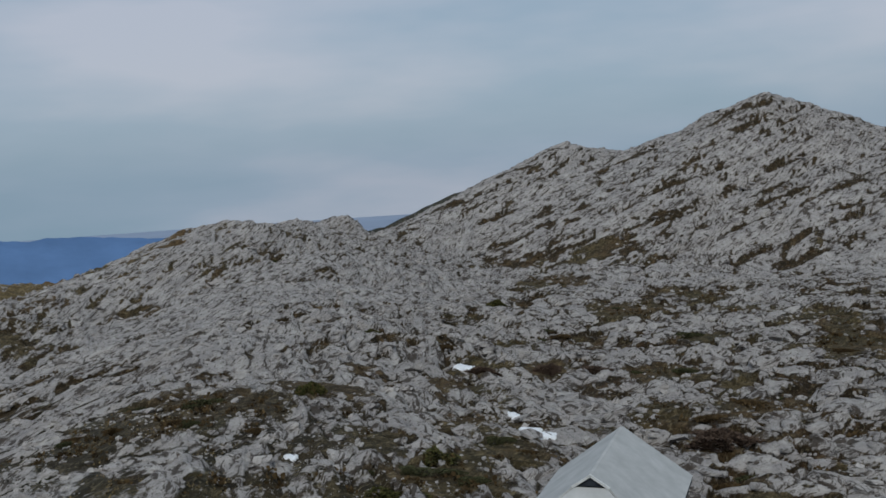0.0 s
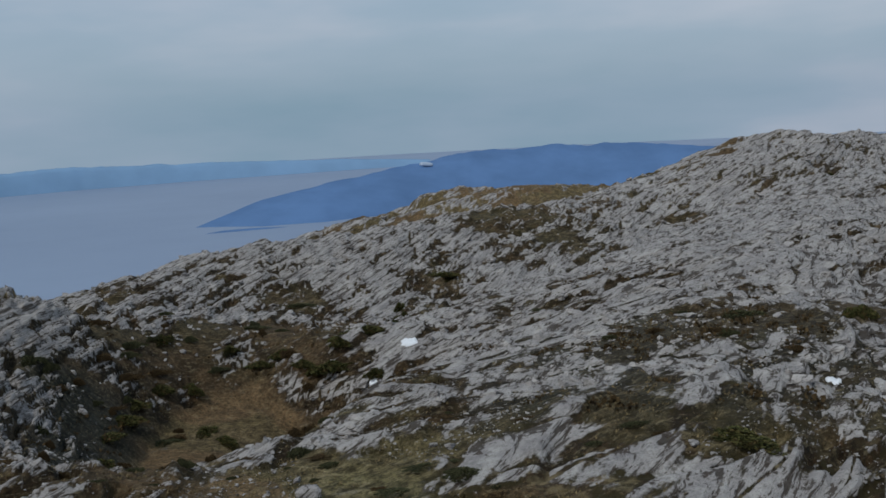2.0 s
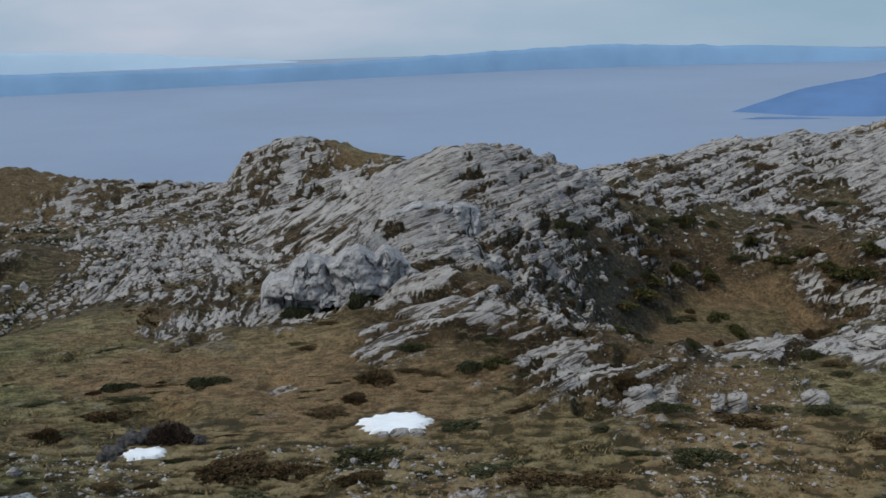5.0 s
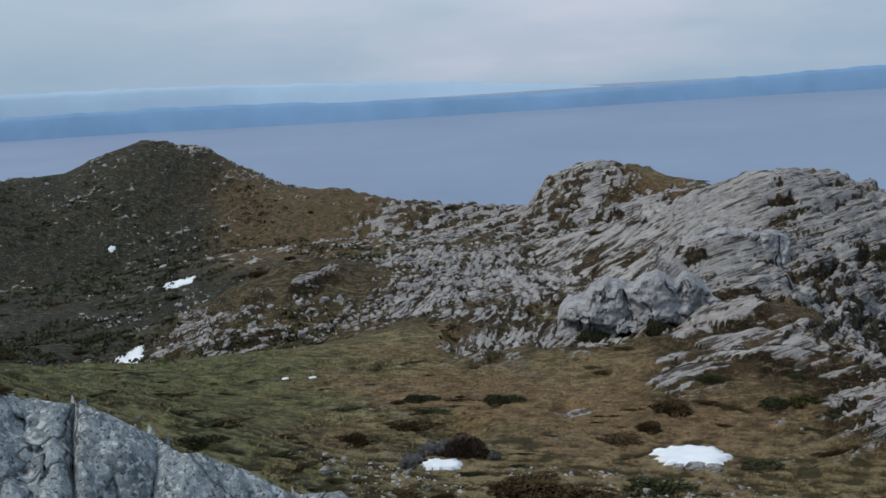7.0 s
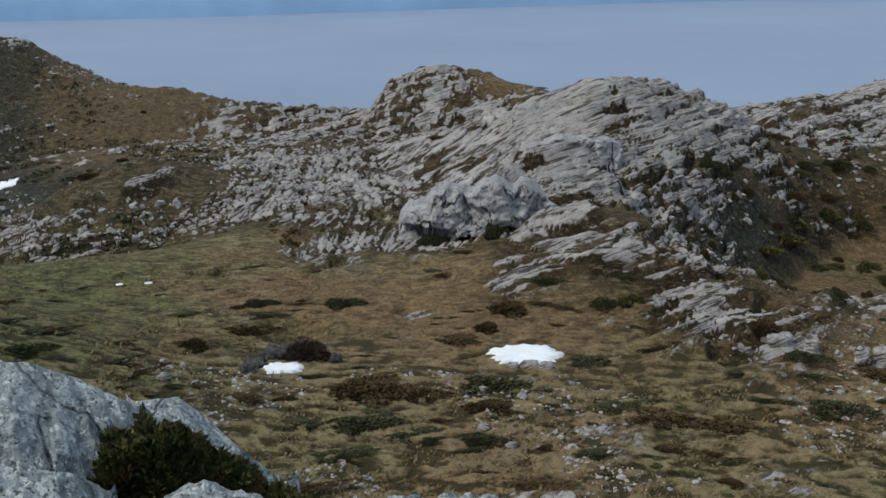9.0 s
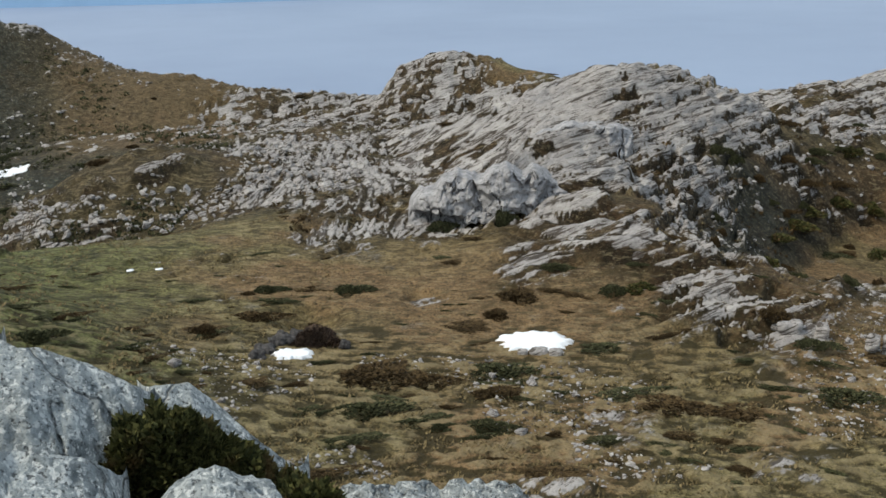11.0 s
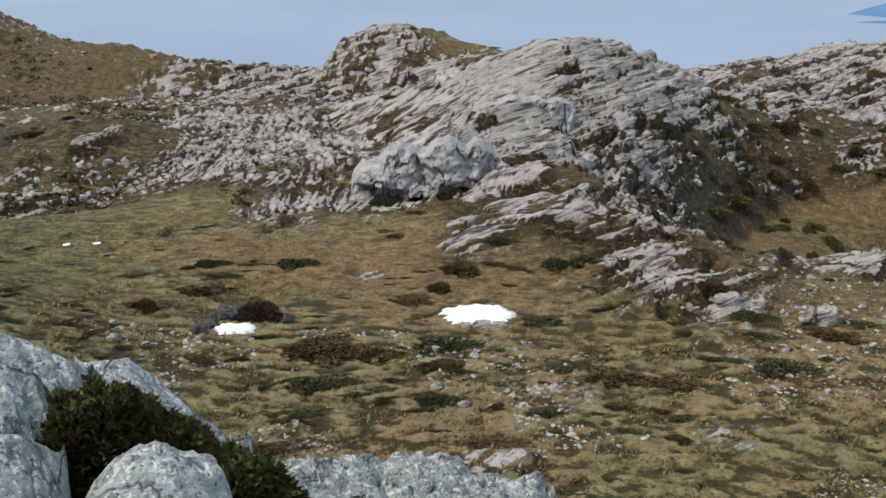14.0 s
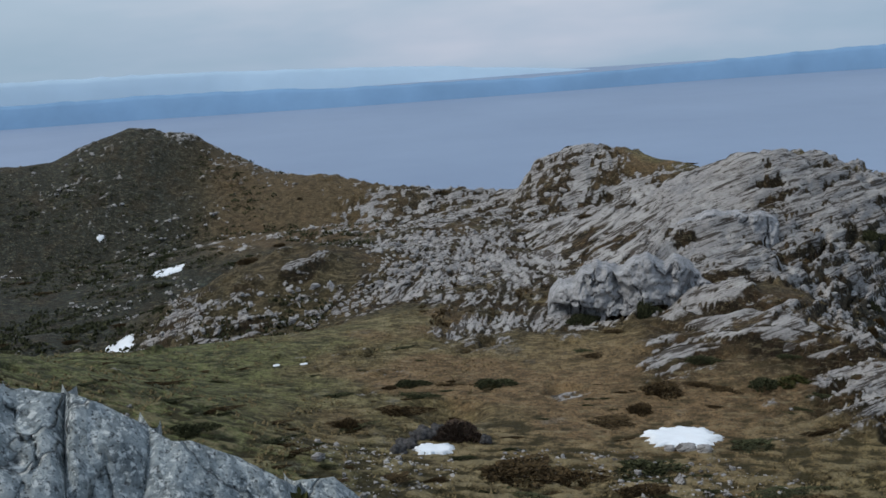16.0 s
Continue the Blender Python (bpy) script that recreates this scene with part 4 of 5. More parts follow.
mats = [shrub("heather_mat", rng, 1.0, 1.0, 0.30, 2200, 0.075, HEATHER, "low dark brown heather mat on dry grass"),
        shrub("heather_mat", rng, 1.0, 1.0, 0.24, 2200, 0.07, HEATHER, "low dark brown heather mat on dry grass"),
        shrub("juniper_mat", rng, 1.0, 1.0, 0.34, 2200, 0.075, JUNIPER, "low dark olive juniper mat among dry grass"),
        shrub("juniper_mat", rng, 1.0, 1.0, 0.26, 2200, 0.07, JUNIPER, "low dark olive juniper mat among dry grass")]
for o in mats:
    o["group"] = "low shrubs on the slopes"
used = set()


def plant(kind, at, wide, long_, tall, turn):
    m = Matrix.Translation((at[0], at[1], at[2] - 0.05)) @ pose(0, 0, 0, 0, 0, turn)
    ob = mats[kind]
    if kind in used:
        ob = copy_thing(ob, m)
    used.add(kind)
    ob.matrix_world = m
    ob.scale = (wide, long_, tall)
    return ob


# mats that stand out on the meadow: bearing, slope, width, length
for k, (b, s, w, l) in enumerate([(64.8, -20.3, 1.75, 1.5), (66.2, -21.4, 1.0, 1.0), (74.9, -19.8, 1.5, 1.2), (80.6, -20.9, 1.8, 1.3), (79.8, -19.5, 1.3, 0.8), (73.7, -24.6, 2.6, 2.0), (70.6, -25.0, 1.6, 1.5),
                                  (66.0, -24.6, 2.4, 1.6), (92.9, -20.5, 1.5, 1.0), (83.7, -21.5, 1.0, 0.8), (50.0, -20.6, 1.2, 1.2), (39.6, -18.6, 1.2, 1.0), (59.0, -19.9, 1.3, 1.1), (62.6, -18.7, 1.2, 1.0)]):
    p, _ = meet(b, s)
    plant((0, 0, 2, 1, 2, 0, 1, 2, 2, 0, 0, 2, 2, 3)[k], p, w * 1.15, l, 1.0 if k != 9 else 1.5, b)
for k, (b, s, w, l) in enumerate([(32.0, -25.3, 3.4, 2.6), (36.0, -27.3, 2.4, 1.9), (28.0, -22.0, 2.2, 1.8), (45.5, -24.5, 1.8, 1.4), (55.0, -26.0, 2.4, 1.6), (51.6, -26.2, 2.2, 1.8), (66.6, -27.6, 1.2, 0.9), (47.6, -22.0, 1.3, 0.9),
                                  (74.4, -26.5, 2.0, 1.2), (66.0, -25.8, 1.7, 1.0), (38.6, -21.4, 1.4, 1.0), (43.0, -22.4, 1.8, 1.2), (34.8, -22.6, 2.0, 1.3), (30.0, -20.4, 1.6, 1.2)]):
    p, _ = meet(b, s)
    plant((3, 2, 0, 2, 1, 0, 3, 2, 2, 0, 3, 1, 0, 2)[k], p, w * 1.2, l, 0.85, b)


SNOW_AT, _ = meet(63.7, -22.9)


def strewn(rng, count, b0, b1, r0, r1, test):
    """Random places on the land where test(rock, bearing, distance) holds."""
    b = b0 + (b1 - b0) * rng.random(count)
    r = r0 * np.exp(rng.random(count) * math.log(r1 / r0))
    x, y = -r * np.sin(np.radians(b)), r * np.cos(np.radians(b))
    z, rock, *_ = land(x, y, True)
    ok = test(rock, b, r) & (np.hypot(x - SNOW_AT.x, y - SNOW_AT.y) > 2.0)   # nothing grows through the snow
    return x[ok], y[ok], z[ok], r[ok], b[ok]


RIM = plain("dark_rim_stone", (0.065, 0.060, 0.058), 0.95, 0.2, 0.8, 6.0, 0.06)
p, _ = meet(77.2, -22.5)
twig = shrub("bare_shrub", rng, 2.1, 1.2, 0.75, 3800, 0.14, TWIGS, "leafless brown shrub beside a small rocky hollow", 0.9)
twig.location = (p.x, p.y, p.z - 0.05)
twig.rotation_euler.z = radians(77)
for k, (b, s, w) in enumerate([(80.8, -23.0, 0.6), (80.3, -22.7, 0.8), (79.6, -22.4, 0.6), (79.0, -22.3, 0.9), (78.2, -22.1, 0.65), (77.4, -22.0, 0.5), (75.5, -22.9, 0.45)]):
    p, r = meet(b, s)
    boulder(b, r, s + 0.35, w, w * 0.8, w * 0.9, 25 - 17 * (k % 3), 60 + k, "dark stone on the rim of a hollow", "rim_stone", RIM, 4, 6.0, 2.4, craggy=1.0)
for k, (b, s, w) in enumerate([(63.6, -23.45, 0.75), (62.6, -23.5, 0.55), (64.6, -23.55, 0.40)]):
    p, r = meet(b, s)
    boulder(b, r, s + 0.30, w, w * 0.6, w * 0.7, 0, 80 + k, "flat grey limestone stone at the edge of old snow", "rim_stone", STONE, 3, 4.0, 1.4)
# bushes that darken the slopes: bearing, distance, width
tall_bush = shrub("juniper_bush", rng, 1.0, 1.0, 0.55, 2600, 0.09, JUNIPER_NEAR, "dark juniper bush among pale limestone", 0.6)
tall_bush["group"] = twig["group"] = "bushes among the rocks"
first = True
for k, (b, d, w) in enumerate([(-1.7, 71, 2.4), (-8.0, 73, 2.9), (-5.6, 73, 2.0), (1.2, 49, 2.4), (-15.0, 54, 3.0), (8.0, 59, 1.3), (4.5, 80, 1.3), (9.6, 138, 2.2), (-2.9, 107, 2.4), (14.3, 40, 2.4), (4.4, 43, 2.2),
                               (37.4, 79, 2.7), (30.4, 104, 1.9), (33.4, 96, 1.7), (37.1, 81, 2.0), (30.7, 104, 2.3), (35.5, 83, 2.3), (33.3, 92, 1.7), (45.0, 74, 2.1), (43.9, 72, 2.0), (40.2, 83, 1.9), (57.4, 43, 1.4), (35.0, 76, 1.8), (38.6, 80, 1.6), (48.6, 75, 2.2), (49.4, 72, 2.4), (47.3, 78, 1.8), (50.4, 68, 2.2), (50.8, 62, 2.0), (45.5, 80, 1.8), (41.5, 83, 2.0), (50.9, 57, 1.8), (46.8, 84, 1.6), (43.2, 85, 1.7), (39.2, 81, 1.8)]):
    x, y, _ = spot(b, d, 0)
    m = Matrix.Translation((x, y, ground_at(x, y) - 0.12)) @ pose(0, 0, 0, 0, 0, 37 * k)
    if k in (0, 1, 2, 4):
        ob = copy_thing(twig, m)
        ob.scale = (w / 1.7, w / 1.5, 0.9)
    else:
        ob = tall_bush if first else copy_thing(tall_bush, m)
        first = False
        ob.matrix_world = m
        # the two taller bushes stand in for the shade of an upright fissure
        ob.scale = (w * 1.15, w * 0.8, 0.75 + 0.3 * (k % 3) + (0.5 if k in (13, 17) else 0))
X, Y, Z, R, B = strewn(rng, 700, 14, 104, 23, 52, lambda rock, b, r: rock < 0.42)
for k in range(min(290, len(X))):
    w = 0.34 + 1.1 * rng.random() ** 2.5
    plant(int(rng.integers(0, 4)), (X[k], Y[k], Z[k]), w * 1.7, w * (0.5 + 0.4 * rng.random()), 0.22 + 0.25 * rng.random(), B[k] + rng.normal() * 12)
X, Y, Z, R, B = strewn(rng, 1100, -26, 106, 45, 150, lambda rock, b, r: (rock < 0.30) & ((b < 30) | (r > 62)))
for k in range(min(150, len(X))):
    w = 0.7 + 1.6 * rng.random()
    plant(int(rng.integers(0, 4)), (X[k], Y[k], Z[k]), w, w * 0.8, 0.6 + 0.6 * rng.random(), B[k])

X, Y, Z, R, B = strewn(rng, 900, 38, 54, 46, 92, lambda rock, b, r: (rock < 0.5) & (doline(-r * np.sin(np.radians(b)), r * np.cos(np.radians(b)))[0] > 0.8) & (doline(-r * np.sin(np.radians(b)), r * np.cos(np.radians(b)))[0] < 9))
for k in range(min(70, len(X))):   # the overgrown banks of the hollow
    w = 0.6 + 1.3 * rng.random() ** 2
    plant(int(rng.integers(0, 4)), (X[k], Y[k], Z[k]), w, w * 0.8, 1.0 + 1.2 * rng.random(), B[k])


# ------------------------------------------------------------------ stones
def chip(rng, flat=0.6):
    """An angular stone: a cut-cornered block of fourteen corners."""
    bm = bmesh.new()
    for sx in (-1, 1):
        for sy in (-1, 1):
            for sz in (-1, 1):
                bm.verts.new((sx * (0.5 + 0.18 * rng.normal()), sy * (0.42 + 0.15 * rng.normal()), flat * sz * (0.5 + 0.15 * rng.normal())))
    for _ in range(5):
        d = Vector(rng.normal(size=3)).normalized()
        bm.verts.new((d.x * 0.85, d.y * 0.75, d.z * 0.85 * flat))
    bmesh.ops.convex_hull(bm, input=bm.verts)
    loose = [v for v in bm.verts if not v.link_faces]
    bmesh.ops.delete(bm, geom=loose, context="VERTS")
    return bm


stones = []
for k in range(7):
    bm = chip(rng, 0.5 + 0.2 * rng.random())
    bmesh.ops.bevel(bm, geom=list(bm.edges), offset=0.05, segments=1, affect="EDGES")
    ob = solid("stone", bm, STONE)
    stones.append(tagged(ob, "loose pale limestone stone lying in dry grass", "stone", "stones on the meadow"))
X, Y, Z, R, B = strewn(rng, 900, 16, 100, 23, 50, lambda rock, b, r: (rock < 0.5) & (fbm(-r * np.sin(np.radians(b)) / 5, r * np.cos(np.radians(b)) / 5, 3, 77) > 0.47) & ((b < 58) | (r < 37)))
for k in range(min(110, len(X))):
    s = 0.12 + 0.26 * rng.random() ** 3
    m = Matrix.Translation((X[k], Y[k], Z[k] + s * 0.10)) @ pose(0, 0, 0, rng.normal() * 12, rng.normal() * 12, rng.random() * 360)
    ob = stones[k] if k < len(stones) else copy_thing(stones[k % len(stones)], m)
    ob.matrix_world = m
    ob.scale = (s, s, s)


def rubble(name, X, Y, Z, sizes, rng, label, tilt, flat=0.55, sink=0.15):
    protos = []
    for _ in range(12):
        bm = chip(rng, flat)
        bm.verts.index_update()
        protos.append((np.array([v.co for v in bm.verts]), [[v.index for v in f.verts] for f in bm.faces]))
        bm.free()
    verts, faces, n = [], [], 0
    for x, y, z, s in zip(X, Y, Z, sizes):
        p, f = protos[int(rng.integers(0, 12))]
        m = np.array(pose(0, 0, 0, tilt[0] + rng.normal() * 14, tilt[1] + rng.normal() * 14, tilt[2] + rng.normal() * 30).to_3x3())
        q = (p * s * (1 + 0.25 * rng.normal(size=3))) @ m.T + (x, y, z + s * sink)
        verts.append(q)
        faces += [[i + n for i in g] for g in f]
        n += len(p)
    ob = joined(name, np.concatenate(verts).tolist(), faces, STONE)
    return tagged(ob, label, "rocks", kind="stuff")


def below_crest(b, r, gap=0.9):
    """Away from crests and tops, where no loose block could lie."""
    x, y = -r * np.sin(np.radians(b)), r * np.cos(np.radians(b))
    ring = sum(broad_form(x + 9 * math.cos(t), y + 9 * math.sin(t)) for t in np.arange(0, 6.28, 0.785)) / 8
    return broad_form(x, y) - ring < gap


def patchy(b, r, size, seed):
    return fbm(-r * np.sin(np.radians(b)) / size, r * np.cos(np.radians(b)) / size, 3, seed)


X, Y, Z, R, B = strewn(rng, 7000, -28, 74, 46, 235, lambda rock, b, r: (rock > 0.52) & below_crest(b, r) & ((b < 49) | (r > 110)))
rubble("rock_blocks", X, Y, Z, 0.22 + 0.45 * rng.random(len(X)) ** 2 + R * 0.0015, rng, "countless broken limestone blocks on the slopes", (0, 14, 28), 0.40, -0.05)
X, Y, Z, R, B = strewn(rng, 15000, -24, 76, 48, 175, lambda rock, b, r: (rock > 0.14) & (rock < 0.55) & below_crest(b, r) & ((b < 28) | (r > 57)) & ((b < 62) | (r > 112)) & (doline(-r * np.sin(np.radians(b)), r * np.cos(np.radians(b)))[0] > 2.5))
rubble("scree", X, Y, Z, 0.10 + 0.26 * rng.random(len(X)) ** 2 + R * 0.0005, rng, "small angular limestone pieces strewn over scrub slopes", (0, 10, 28), 0.6, 0.0)
X, Y, Z, R, B = strewn(rng, 11000, 76, 106, 62, 180, lambda rock, b, r: (rock > 0.15) & (rock < 0.8) & below_crest(b, r, 1.3) & (patchy(b, r, 8, 79) > 0.64 - 0.16 * step(125, 145, r)))
rubble("scree", X, Y, Z, 0.08 + 0.26 * rng.random(len(X)) ** 3 + R * 0.0009, rng, "small angular limestone pieces strewn over a dark slope", (0, 10, 28), 0.6, -0.02)
X, Y, Z, R, B = strewn(rng, 5500, 74, 93, 66, 112, lambda rock, b, r: (rock > 0.05) & (rock < 0.8) & below_crest(b, r, 1.2) & (patchy(b, r, 5, 81) > 0.40))
rubble("scree", X, Y, Z, 0.10 + 0.42 * rng.random(len(X)) ** 4, rng, "small angular limestone pieces strewn over a brown knoll", (0, 25, 28), 0.6, 0.0)
X, Y, Z, R, B = strewn(rng, 42000, -24, 104, 22, 60, lambda rock, b, r: (rock < 0.6) & (patchy(b, r, 5, 77) > 0.50 - 0.04 * (b < 62)) & ((b < 56) | (r < 37)) & (np.abs(b - 63.7) + np.abs(r - 40) > 2.6))
rubble("loose_stones", X, Y, Z, 0.035 + 0.13 * rng.random(len(X)) ** 4, rng, "small pale stones scattered through the grass", (0, 0, 0), 0.5, 0.02)


def tufts(rng, X, Y, Z, R):
    verts, faces = [], []
    for x, y, z, r in zip(X, Y, Z, R):
        h = 0.04 + 0.05 * rng.random()
        for _ in range(5):
            t, o = rng.random() * 6.28, rng.normal(size=2) * 0.09
            lean = 1.6 * h
            i = len(verts)
            w = 0.03 + 0.03 * rng.random()
            px, py = x + o[0], y + o[1]
            cx, cy = math.cos(t), math.sin(t)
            verts += [(px - cy * w, py + cx * w, z - 0.03), (px + cy * w, py - cx * w, z - 0.03), (px + cx * lean, py + cy * lean, z + h)]
            faces.append((i, i + 1, i + 2))
    return tagged(joined("grass_tufts", verts, faces, GRASS), "dry straw-coloured grass tufts on the meadow", "grass", kind="stuff")


def scrub_cover(name, rng, X, Y, Z, sizes, material, label):
    """Low bushes past counting: a few sprays each, in one mesh."""
    verts, faces = [], []
    for x, y, z, w in zip(X, Y, Z, sizes):
        for _ in range(12):
            t, q = rng.random() * 6.28, math.sqrt(rng.random())
            base = Vector((x + w * 0.5 * q * math.cos(t), y + w * 0.5 * q * math.sin(t), z - 0.05 + 0.35 * w * (1 - q * q) * rng.random()))
            out = Vector((math.cos(t) * q, math.sin(t) * q, 0.7 + 0.5 * rng.random())).normalized()
            side = out.cross(Vector(rng.normal(size=3))).normalized() * w * (0.10 + 0.08 * rng.random())
            tip = base + out * w * (0.22 + 0.2 * rng.random())
            mid = (base + tip) / 2
            i = len(verts)
            verts += [base, mid + side, tip, mid - side]
            faces.append((i, i + 1, i + 2, i + 3))
    return tagged(joined(name, [tuple(v) for v in verts], faces, material), label, "scrub", kind="stuff")


X, Y, Z, R, B = strewn(rng, 9000, 79, 107, 58, 185, lambda rock, b, r: (rock < 0.45) & (b + (r - 60) * 0.5 > 88) & below_crest(b, r, 0.5) & (patchy(b, r, 7, 121) > 0.47))
scrub_cover("juniper_scrub", rng, X, Y, Z, 0.30 + 0.5 * rng.random(len(X)) ** 2 + R * 0.0018, JUNIPER, "countless low dark junipers over a valley slope")
X, Y, Z, R, B = strewn(rng, 15000, -27, 79, 43, 210, lambda rock, b, r: (rock < 0.22) & ((r > 56) | (b < 27)) & (doline(-r * np.sin(np.radians(b)), r * np.cos(np.radians(b)))[0] > 1.0) & (patchy(b, r, 6, 123) > 0.49) & ((r < 120) | below_crest(b, r, 0.3)))
scrub_cover("heath_scrub", rng, X, Y, Z, 0.22 + 0.5 * rng.random(len(X)) ** 2 + R * 0.0025, HEATHER, "countless dark brown heath bushes between pale rocks")
hx, hy, _ = spot(65.5, 43, 0)
X, Y, Z, R, B = strewn(rng, 20000, 12, 106, 21, 60, lambda rock, b, r: (rock < 0.42) & (np.hypot(-r * np.sin(np.radians(b)) - hx, r * np.cos(np.radians(b)) - hy) > 9 * patchy(b, r, 4, 83) + 4) & (fbm(-r * np.sin(np.radians(b)) / 1.5, r * np.cos(np.radians(b)) / 1.5, 3, 87) > 0.48))
tufts(rng, X, Y, Z, R)


# ------------------------------------------------------------------ the cliffs over the meadow
def crag_stone_material():
    k = Mat("crag_limestone", 0.92, 0.2)
    c = k.ramp(k.noise(1.3, 6, 0.7), (0.32, (0.18, 0.174, 0.176)), (0.50, (0.315, 0.303, 0.302)), (0.68, (0.44, 0.42, 0.41)))
    stain = k.noise(1.6, 5, 0.7, (1.6, 1.6, 0.35))
    c = k.mix(k.ramp(stain, (0.56, (0, 0, 0)), (0.70, (0.65, 0.65, 0.65))), c, (0.13, 0.125, 0.13))
    pits = k.noise(3.5, 5, 0.75)
    c = k.mix(k.ramp(pits, (0.37, (0.8, 0.8, 0.8)), (0.46, (0, 0, 0))), c, (0.07, 0.065, 0.06))
    k.color(c)
    return k.bump(k.noise(3.0, 6, 0.7), 0.8, 0.12).m


CRAG = crag_stone_material()


def crag(b0, b1, away, foot, top, seed, peak=0.5, hollows=()):
    """A fissured rock face that leans back into the hill, with dark hollows under its foot."""
    nu, nv = 150, 70
    a, h = [q.ravel() for q in np.meshgrid(np.linspace(0, 1, nu), np.linspace(0, 1, nv))]
    wide = radians(abs(b1 - b0)) * away
    low, high = EYE + away * math.tan(radians(foot)), EYE + away * math.tan(radians(top))
    arch = np.clip(1.7 * np.where(a < peak, a / peak, (1 - a) / (1 - peak)), 0, 1)
    tall = (high - low) * (np.sqrt(arch) * 0.85 + 0.6 * (fbm(a * wide / 1.5, a * 0 + seed, 3, seed) - 0.4) * np.sqrt(arch))
    up = np.clip(h / 0.72, 0, 1)
    lie = np.clip((h - 0.72) / 0.28, 0, 1)
    z = low - 0.7 + (tall + 0.7) * up - 0.9 * lie ** 2
    u = a * wide
    wu = u + 0.9 * (fbm(u / 1.2, z / 1.2, 3, seed + 3) - 0.5)
    fissure = np.abs(fbm(wu / 1.5, z / 5.0, 3, seed + 11) - 0.5)
    nick = np.abs(fbm(wu / 0.7, z / 0.9, 3, seed + 13) - 0.5)
    back = 5.5 * lie + 0.9 * up ** 1.5 + 1.6 * np.abs(2 * a - 1) ** 3
    back = back - 1.4 * (fbm(wu / 2.0, z / 2.4, 4, seed + 5, 0.6) - 0.5) - 0.7 * (fbm(wu / 0.5, z / 0.5, 3, seed + 7) - 0.5)
    back = back + 0.40 * (1 - step(0.0, 0.035, fissure)) + 0.32 * (1 - step(0.0, 0.03, nick))
    for place, half, rise in hollows:
        back = back + 1.5 * np.exp(-((a - place) / half) ** 4) * (1 - step(0.75 * rise, rise, z - low))
    b = np.radians(b0 + (b1 - b0) * a)
    d = away - 0.6 + back
    V = np.stack([-d * np.sin(b), d * np.cos(b), z], -1)
    i, j = np.meshgrid(np.arange(nv - 1), np.arange(nu - 1), indexing="ij")
    q = (i * nu + j).ravel()
    foot_at = Vector(spot((b0 + b1) / 2, away, foot))
    ob = new("crag")
    ob.location = foot_at
    for first, last in ((0, 52), (52, 98), (98, nu - 1)):   # three buttresses side by side
        keep = (q % nu >= first) & (q % nu < last)
        faces = np.stack([q, q + 1, q + nu + 1, q + nu], -1)[keep]
        ids, flat = np.unique(faces, return_inverse=True)
        joined("buttress", (V[ids] - np.array(foot_at)).tolist(), flat.reshape(-1, 4).tolist(), CRAG).parent = ob
    return tagged(ob, "fissured pale limestone crag above the meadow", "crag", "crags of the hummock")


crag(71.4, 60.6, 55.0, -16.75, -13.3, 30, 0.45, ((0.17, 0.12, 1.1), (0.56, 0.06, 1.3), (0.38, 0.06, 0.6)))
crag(64.6, 58.0, 63.2, -12.5, -10.5, 44, 0.6)
for k, (b, s, w) in enumerate([(46.0, -21.6, 1.0), (44.7, -21.4, 0.9), (43.6, -21.5, 1.1), (42.3, -21.0, 1.3), (41.0, -21.0, 1.1), (47.4, -21.4, 0.9), (49.1, -21.0, 1.3), (39.4, -20.8, 1.2), (45.3, -21.7, 0.6), (43.0, -21.4, 0.7)]):
    p, r = meet(b, s)
    boulder(b, r + 1.2 * math.sin(5 * k), s + 0.22 + 0.2 * (k % 3), w * (0.36 + 0.16 * (k % 4)), w * 0.5, 0.7 * w, 14 - 9 * (k % 4), 90 + k, "white weathered limestone block on the hollow's rim", "rim_stone", STONE, 4, 6.0, 2.0, craggy=0.5)
# two dark junipers added to deepen the shade in the crag's hollows
p, _ = meet(65.7, -16.35)
plant(2, p, 1.4, 0.9, 3.0, 65)
p, _ = meet(69.2, -16.5)
plant(2, p, 2.2, 1.0, 1.6, 69)
p, _ = meet(68.7, -16.9)
bm = bmesh.new()
box(bm, 1.15, 0.16, 0.07, turn=pose(0, 0, 0, 0, 8, 20))
plank = solid("weathered_plank", bm, plain("bleached_wood", (0.45, 0.41, 0.36), 0.8, 0.2, 0.2, 12.0, 0.01))
plank.matrix_world = Matrix.Translation((p.x, p.y, p.z + 0.10)) @ pose(0, 0, 0, 0, 0, 69)
tagged(plank, "bleached grey plank lying below the crag", "plank")

# ------------------------------------------------------------------ the hut
ROOF = plain("weathered_roof_sheet", (0.42, 0.42, 0.41), 0.75, 0.3, 0.14, 1.2, 0.01)
WALL = plain("rubble_wall", (0.30, 0.29, 0.27), 0.95, 0.2, 0.35, 4.0, 0.05)
TRIM = plain("white_trim", (0.62, 0.62, 0.60), 0.7, 0.3, 0.1, 5.0, 0.005)
DARK = plain("louvre_and_eave_shadow", (0.03, 0.035, 0.045), 0.6, 0.4, 0.2, 8.0, 0.005)
hut = new("mountain_hut")
hut_floor = min(ground_at(5.9, 39), ground_at(8.5, 40), ground_at(4, 42), ground_at(8, 43)) - 0.3
hut.matrix_world = Matrix.Translation((5.92, 38.95, hut_floor)) @ pose(0, 0, 0, 0, 0, -19.9)
tagged(hut, "small stone hut with a pale grey pitched roof and gablet", "hut")
RZ, EZ, HW, HL = 5.64 - hut_floor, 3.62 - hut_floor, 2.84, 3.67   # ridge, eaves, half width, half length


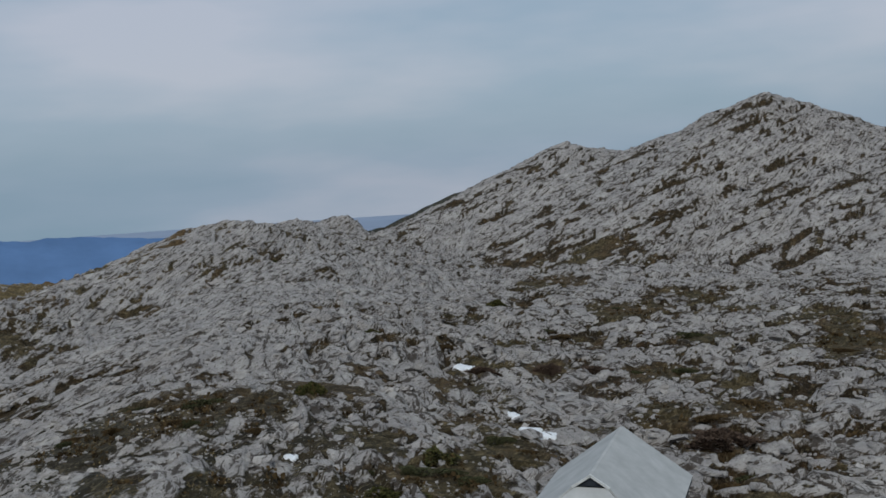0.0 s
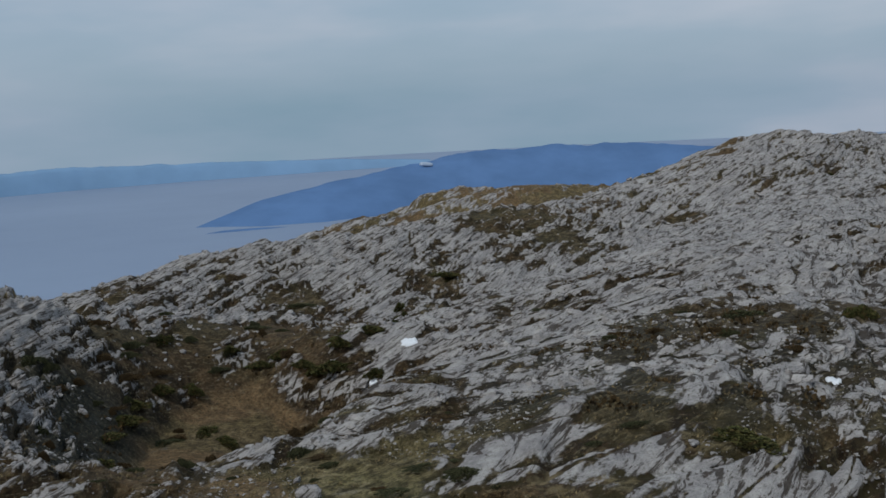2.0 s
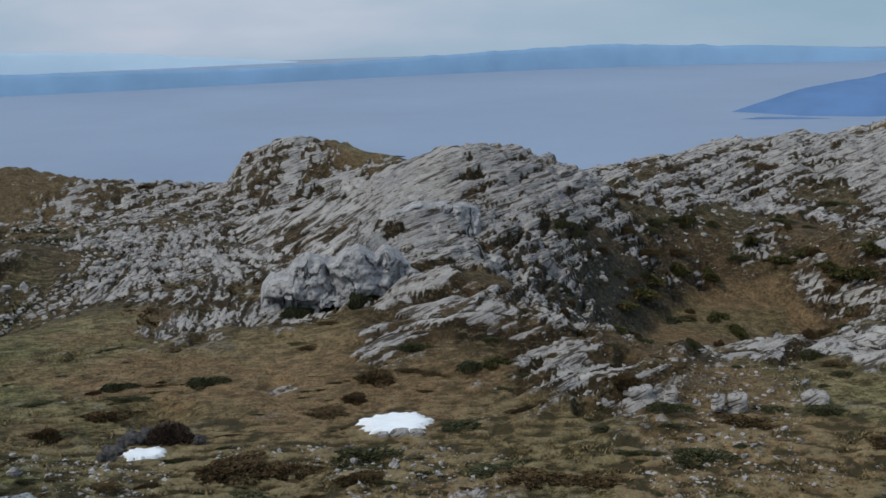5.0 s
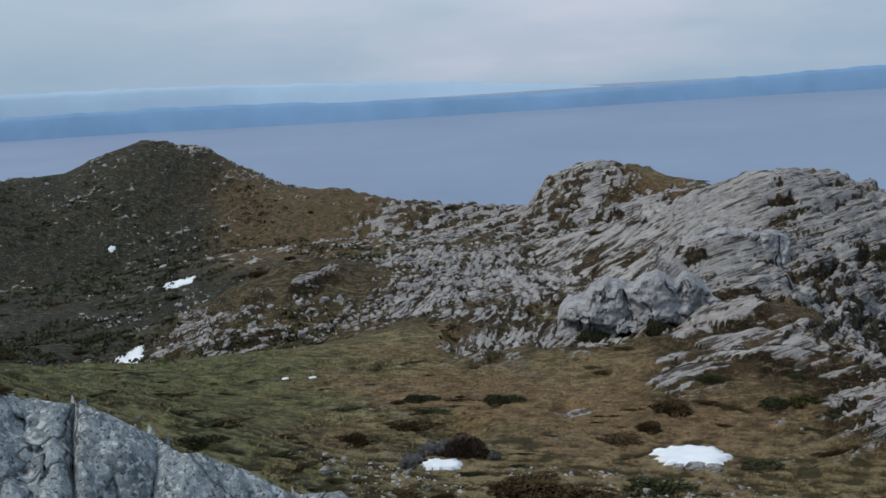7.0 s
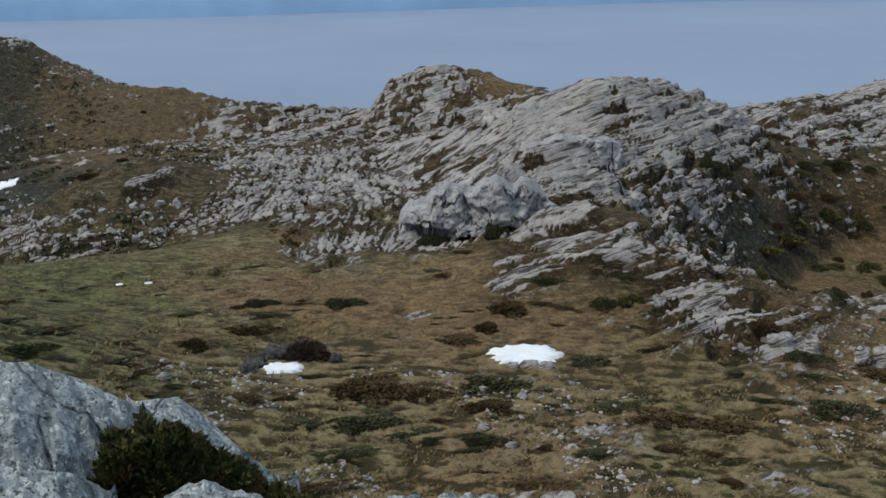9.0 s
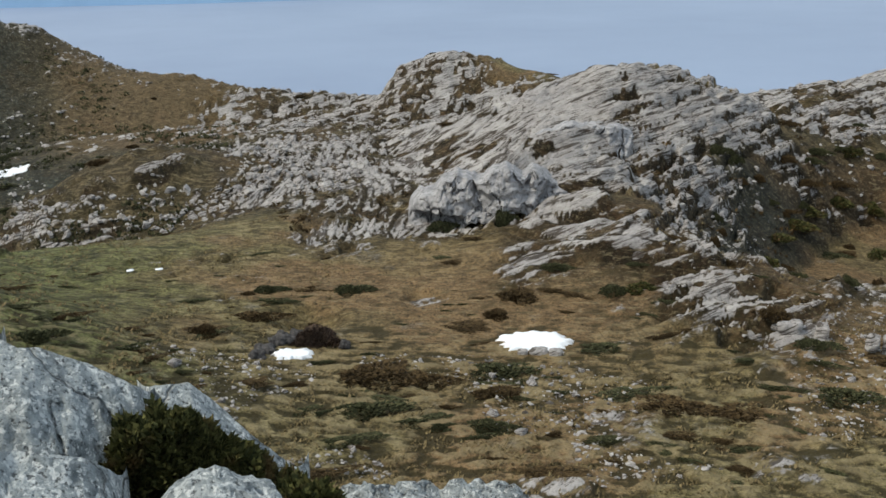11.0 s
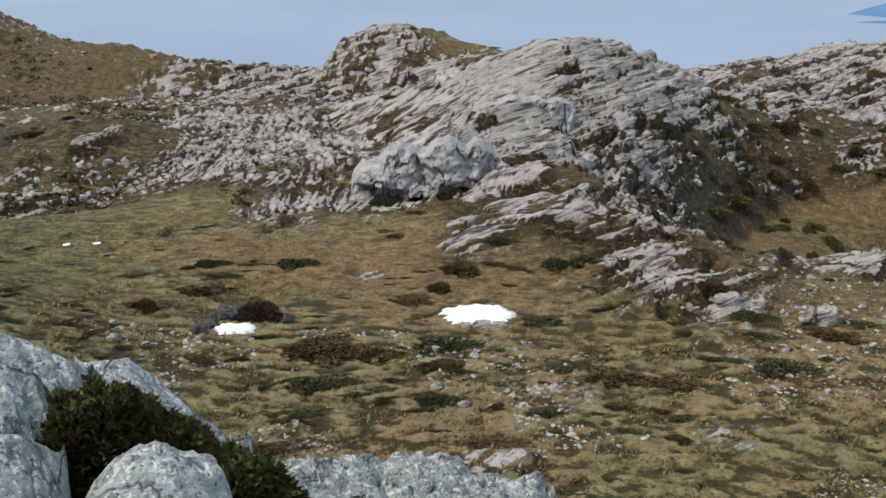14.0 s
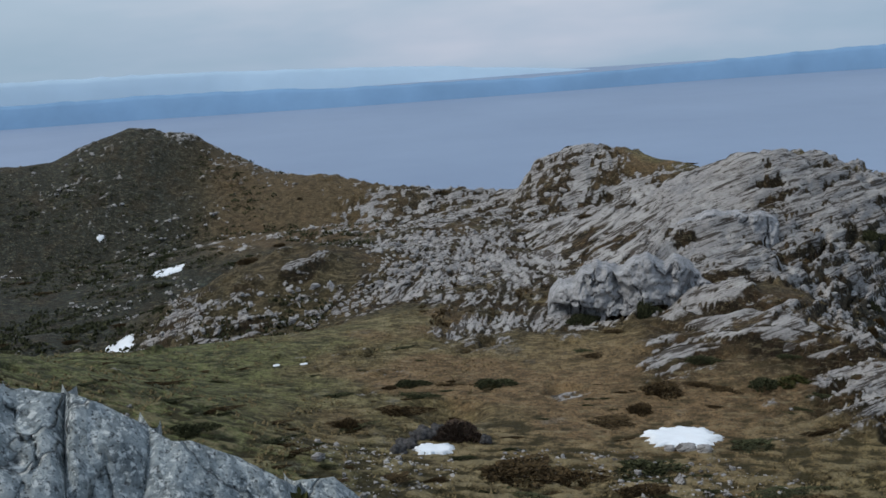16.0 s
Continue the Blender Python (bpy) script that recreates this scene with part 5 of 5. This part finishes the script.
def slab(bm, corners, thick):
    """A sheet with thickness, from its top outline."""
    n = (Vector(corners[1]) - Vector(corners[0])).cross(Vector(corners[2]) - Vector(corners[0])).normalized()
    a = [bm.verts.new(c) for c in corners]
    b = [bm.verts.new(Vector(c) - n * thick) for c in corners]
    bm.faces.new(a)
    bm.faces.new(b[::-1])
    for i in range(len(a)):
        j = (i + 1) % len(a)
        bm.faces.new((a[j], a[i], b[i], b[j]))


HIP = 1.9            # the near end is hipped, with a gablet on top
gz = RZ - 0.42       # foot of the gablet
gw = 0.42 * HW / (RZ - EZ)
for s, nm in ((1, "roof_slope"), (-1, "roof_slope")):
    bm = bmesh.new()
    c = [(0, HL, RZ), (0, -HL + 0.55, RZ), (s * gw, -HL + 0.55, gz), (s * HW, -HL - HIP + 0.55, EZ), (s * HW, HL, EZ)]
    slab(bm, c if s < 0 else c[::-1], 0.07)
    roof = part(nm, bm, ROOF, hut, "pale grey sheet roofing")
    for k in range(9):
        yy = HL - 0.35 - k * 0.82
        bm = bmesh.new()
        q = Vector((s * HW, 0, EZ)) - Vector((0, 0, RZ))
        top = 0.03 if yy > -HL + 0.55 else 0.30
        a, b = Vector((0, yy, RZ)) + q * top, Vector((0, yy, RZ)) + q
        m = Matrix.Translation((a + b) / 2 + Vector((s * 0.02, 0, 0.03))) @ (b - a).to_track_quat("X", "Z").to_matrix().to_4x4() @ Matrix.Diagonal(((b - a).length, 0.03, 0.02, 1))
        bmesh.ops.create_cube(bm, size=1, matrix=m)
        part("seam", bm, ROOF, roof)
bm = bmesh.new()
slab(bm, [(-gw, -HL + 0.5, gz), (-HW, -HL - HIP + 0.5, EZ), (HW, -HL - HIP + 0.5, EZ), (gw, -HL + 0.5, gz)], 0.07)
part("hip_slope", bm, ROOF, hut)
bm = bmesh.new()
slab(bm, [(-gw * 0.8, -HL + 0.58, gz + 0.02), (gw * 0.8, -HL + 0.58, gz + 0.02), (0, -HL + 0.58, RZ - 0.09)], 0.05)
gab = part("gablet", bm, DARK, hut, "dark louvred opening")
for s in (-1, 1):
    bm = bmesh.new()
    a, b = Vector((0, -HL + 0.50, RZ + 0.02)), Vector((s * (gw + 0.08), -HL + 0.50, gz))
    m = Matrix.Translation((a + b) / 2) @ (b - a).to_track_quat("X", "Z").to_matrix().to_4x4() @ Matrix.Diagonal(((b - a).length + 0.05, 0.10, 0.09, 1))
    bmesh.ops.create_cube(bm, size=1, matrix=m)
    part("bargeboard", bm, TRIM, gab, "white board")
bm = bmesh.new()
box(bm, 0.16, 2 * HL - 0.6, 0.06, (0, 0.30, RZ + 0.02))
bmesh.ops.bevel(bm, geom=list(bm.edges), offset=0.015, segments=1, affect="EDGES")
part("ridge_cap", bm, ROOF, hut)
for s in (-1, 1):
    bm = bmesh.new()
    box(bm, 0.35, 2 * HL + HIP - 0.9, EZ, (s * (HW - 0.45), -HIP / 2, EZ / 2 - 0.02))
    part("wall", bm, WALL, hut, "grey rubble stone wall")
    # eaves board in near-black, which carries the shadow under the eaves
    bm = bmesh.new()
    box(bm, 0.05, 2 * HL + HIP - 0.5, 0.16, (s * (HW - 0.03), -HIP / 2 + 0.25, EZ - 0.13))
    part("fascia", bm, DARK, hut, "eaves board coloured dark like the shadow below it")
    bm = bmesh.new()
    box(bm, 2 * HW - 1.25, 0.35, EZ, (0, (HL - 0.35) if s > 0 else -HL - HIP + 0.9, EZ / 2 - 0.02))
    part("wall", bm, WALL, hut, "grey rubble stone wall")
bm = bmesh.new()
slab(bm, [(HW - 0.62, HL - 0.18, EZ - 0.04), (-HW + 0.62, HL - 0.18, EZ - 0.04), (0, HL - 0.18, RZ - 0.5)], 0.3)
part("gable_wall", bm, WALL, hut, "grey rubble stone wall")

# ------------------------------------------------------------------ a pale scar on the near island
# the scar's blue tint is distance haze put into its colour
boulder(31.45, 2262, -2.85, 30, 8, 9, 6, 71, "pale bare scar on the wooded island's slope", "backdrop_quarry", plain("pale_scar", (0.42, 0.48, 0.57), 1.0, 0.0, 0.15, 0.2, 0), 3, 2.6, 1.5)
tagged(bpy.data.objects["backdrop_quarry"], category="quarry", kind="structure")
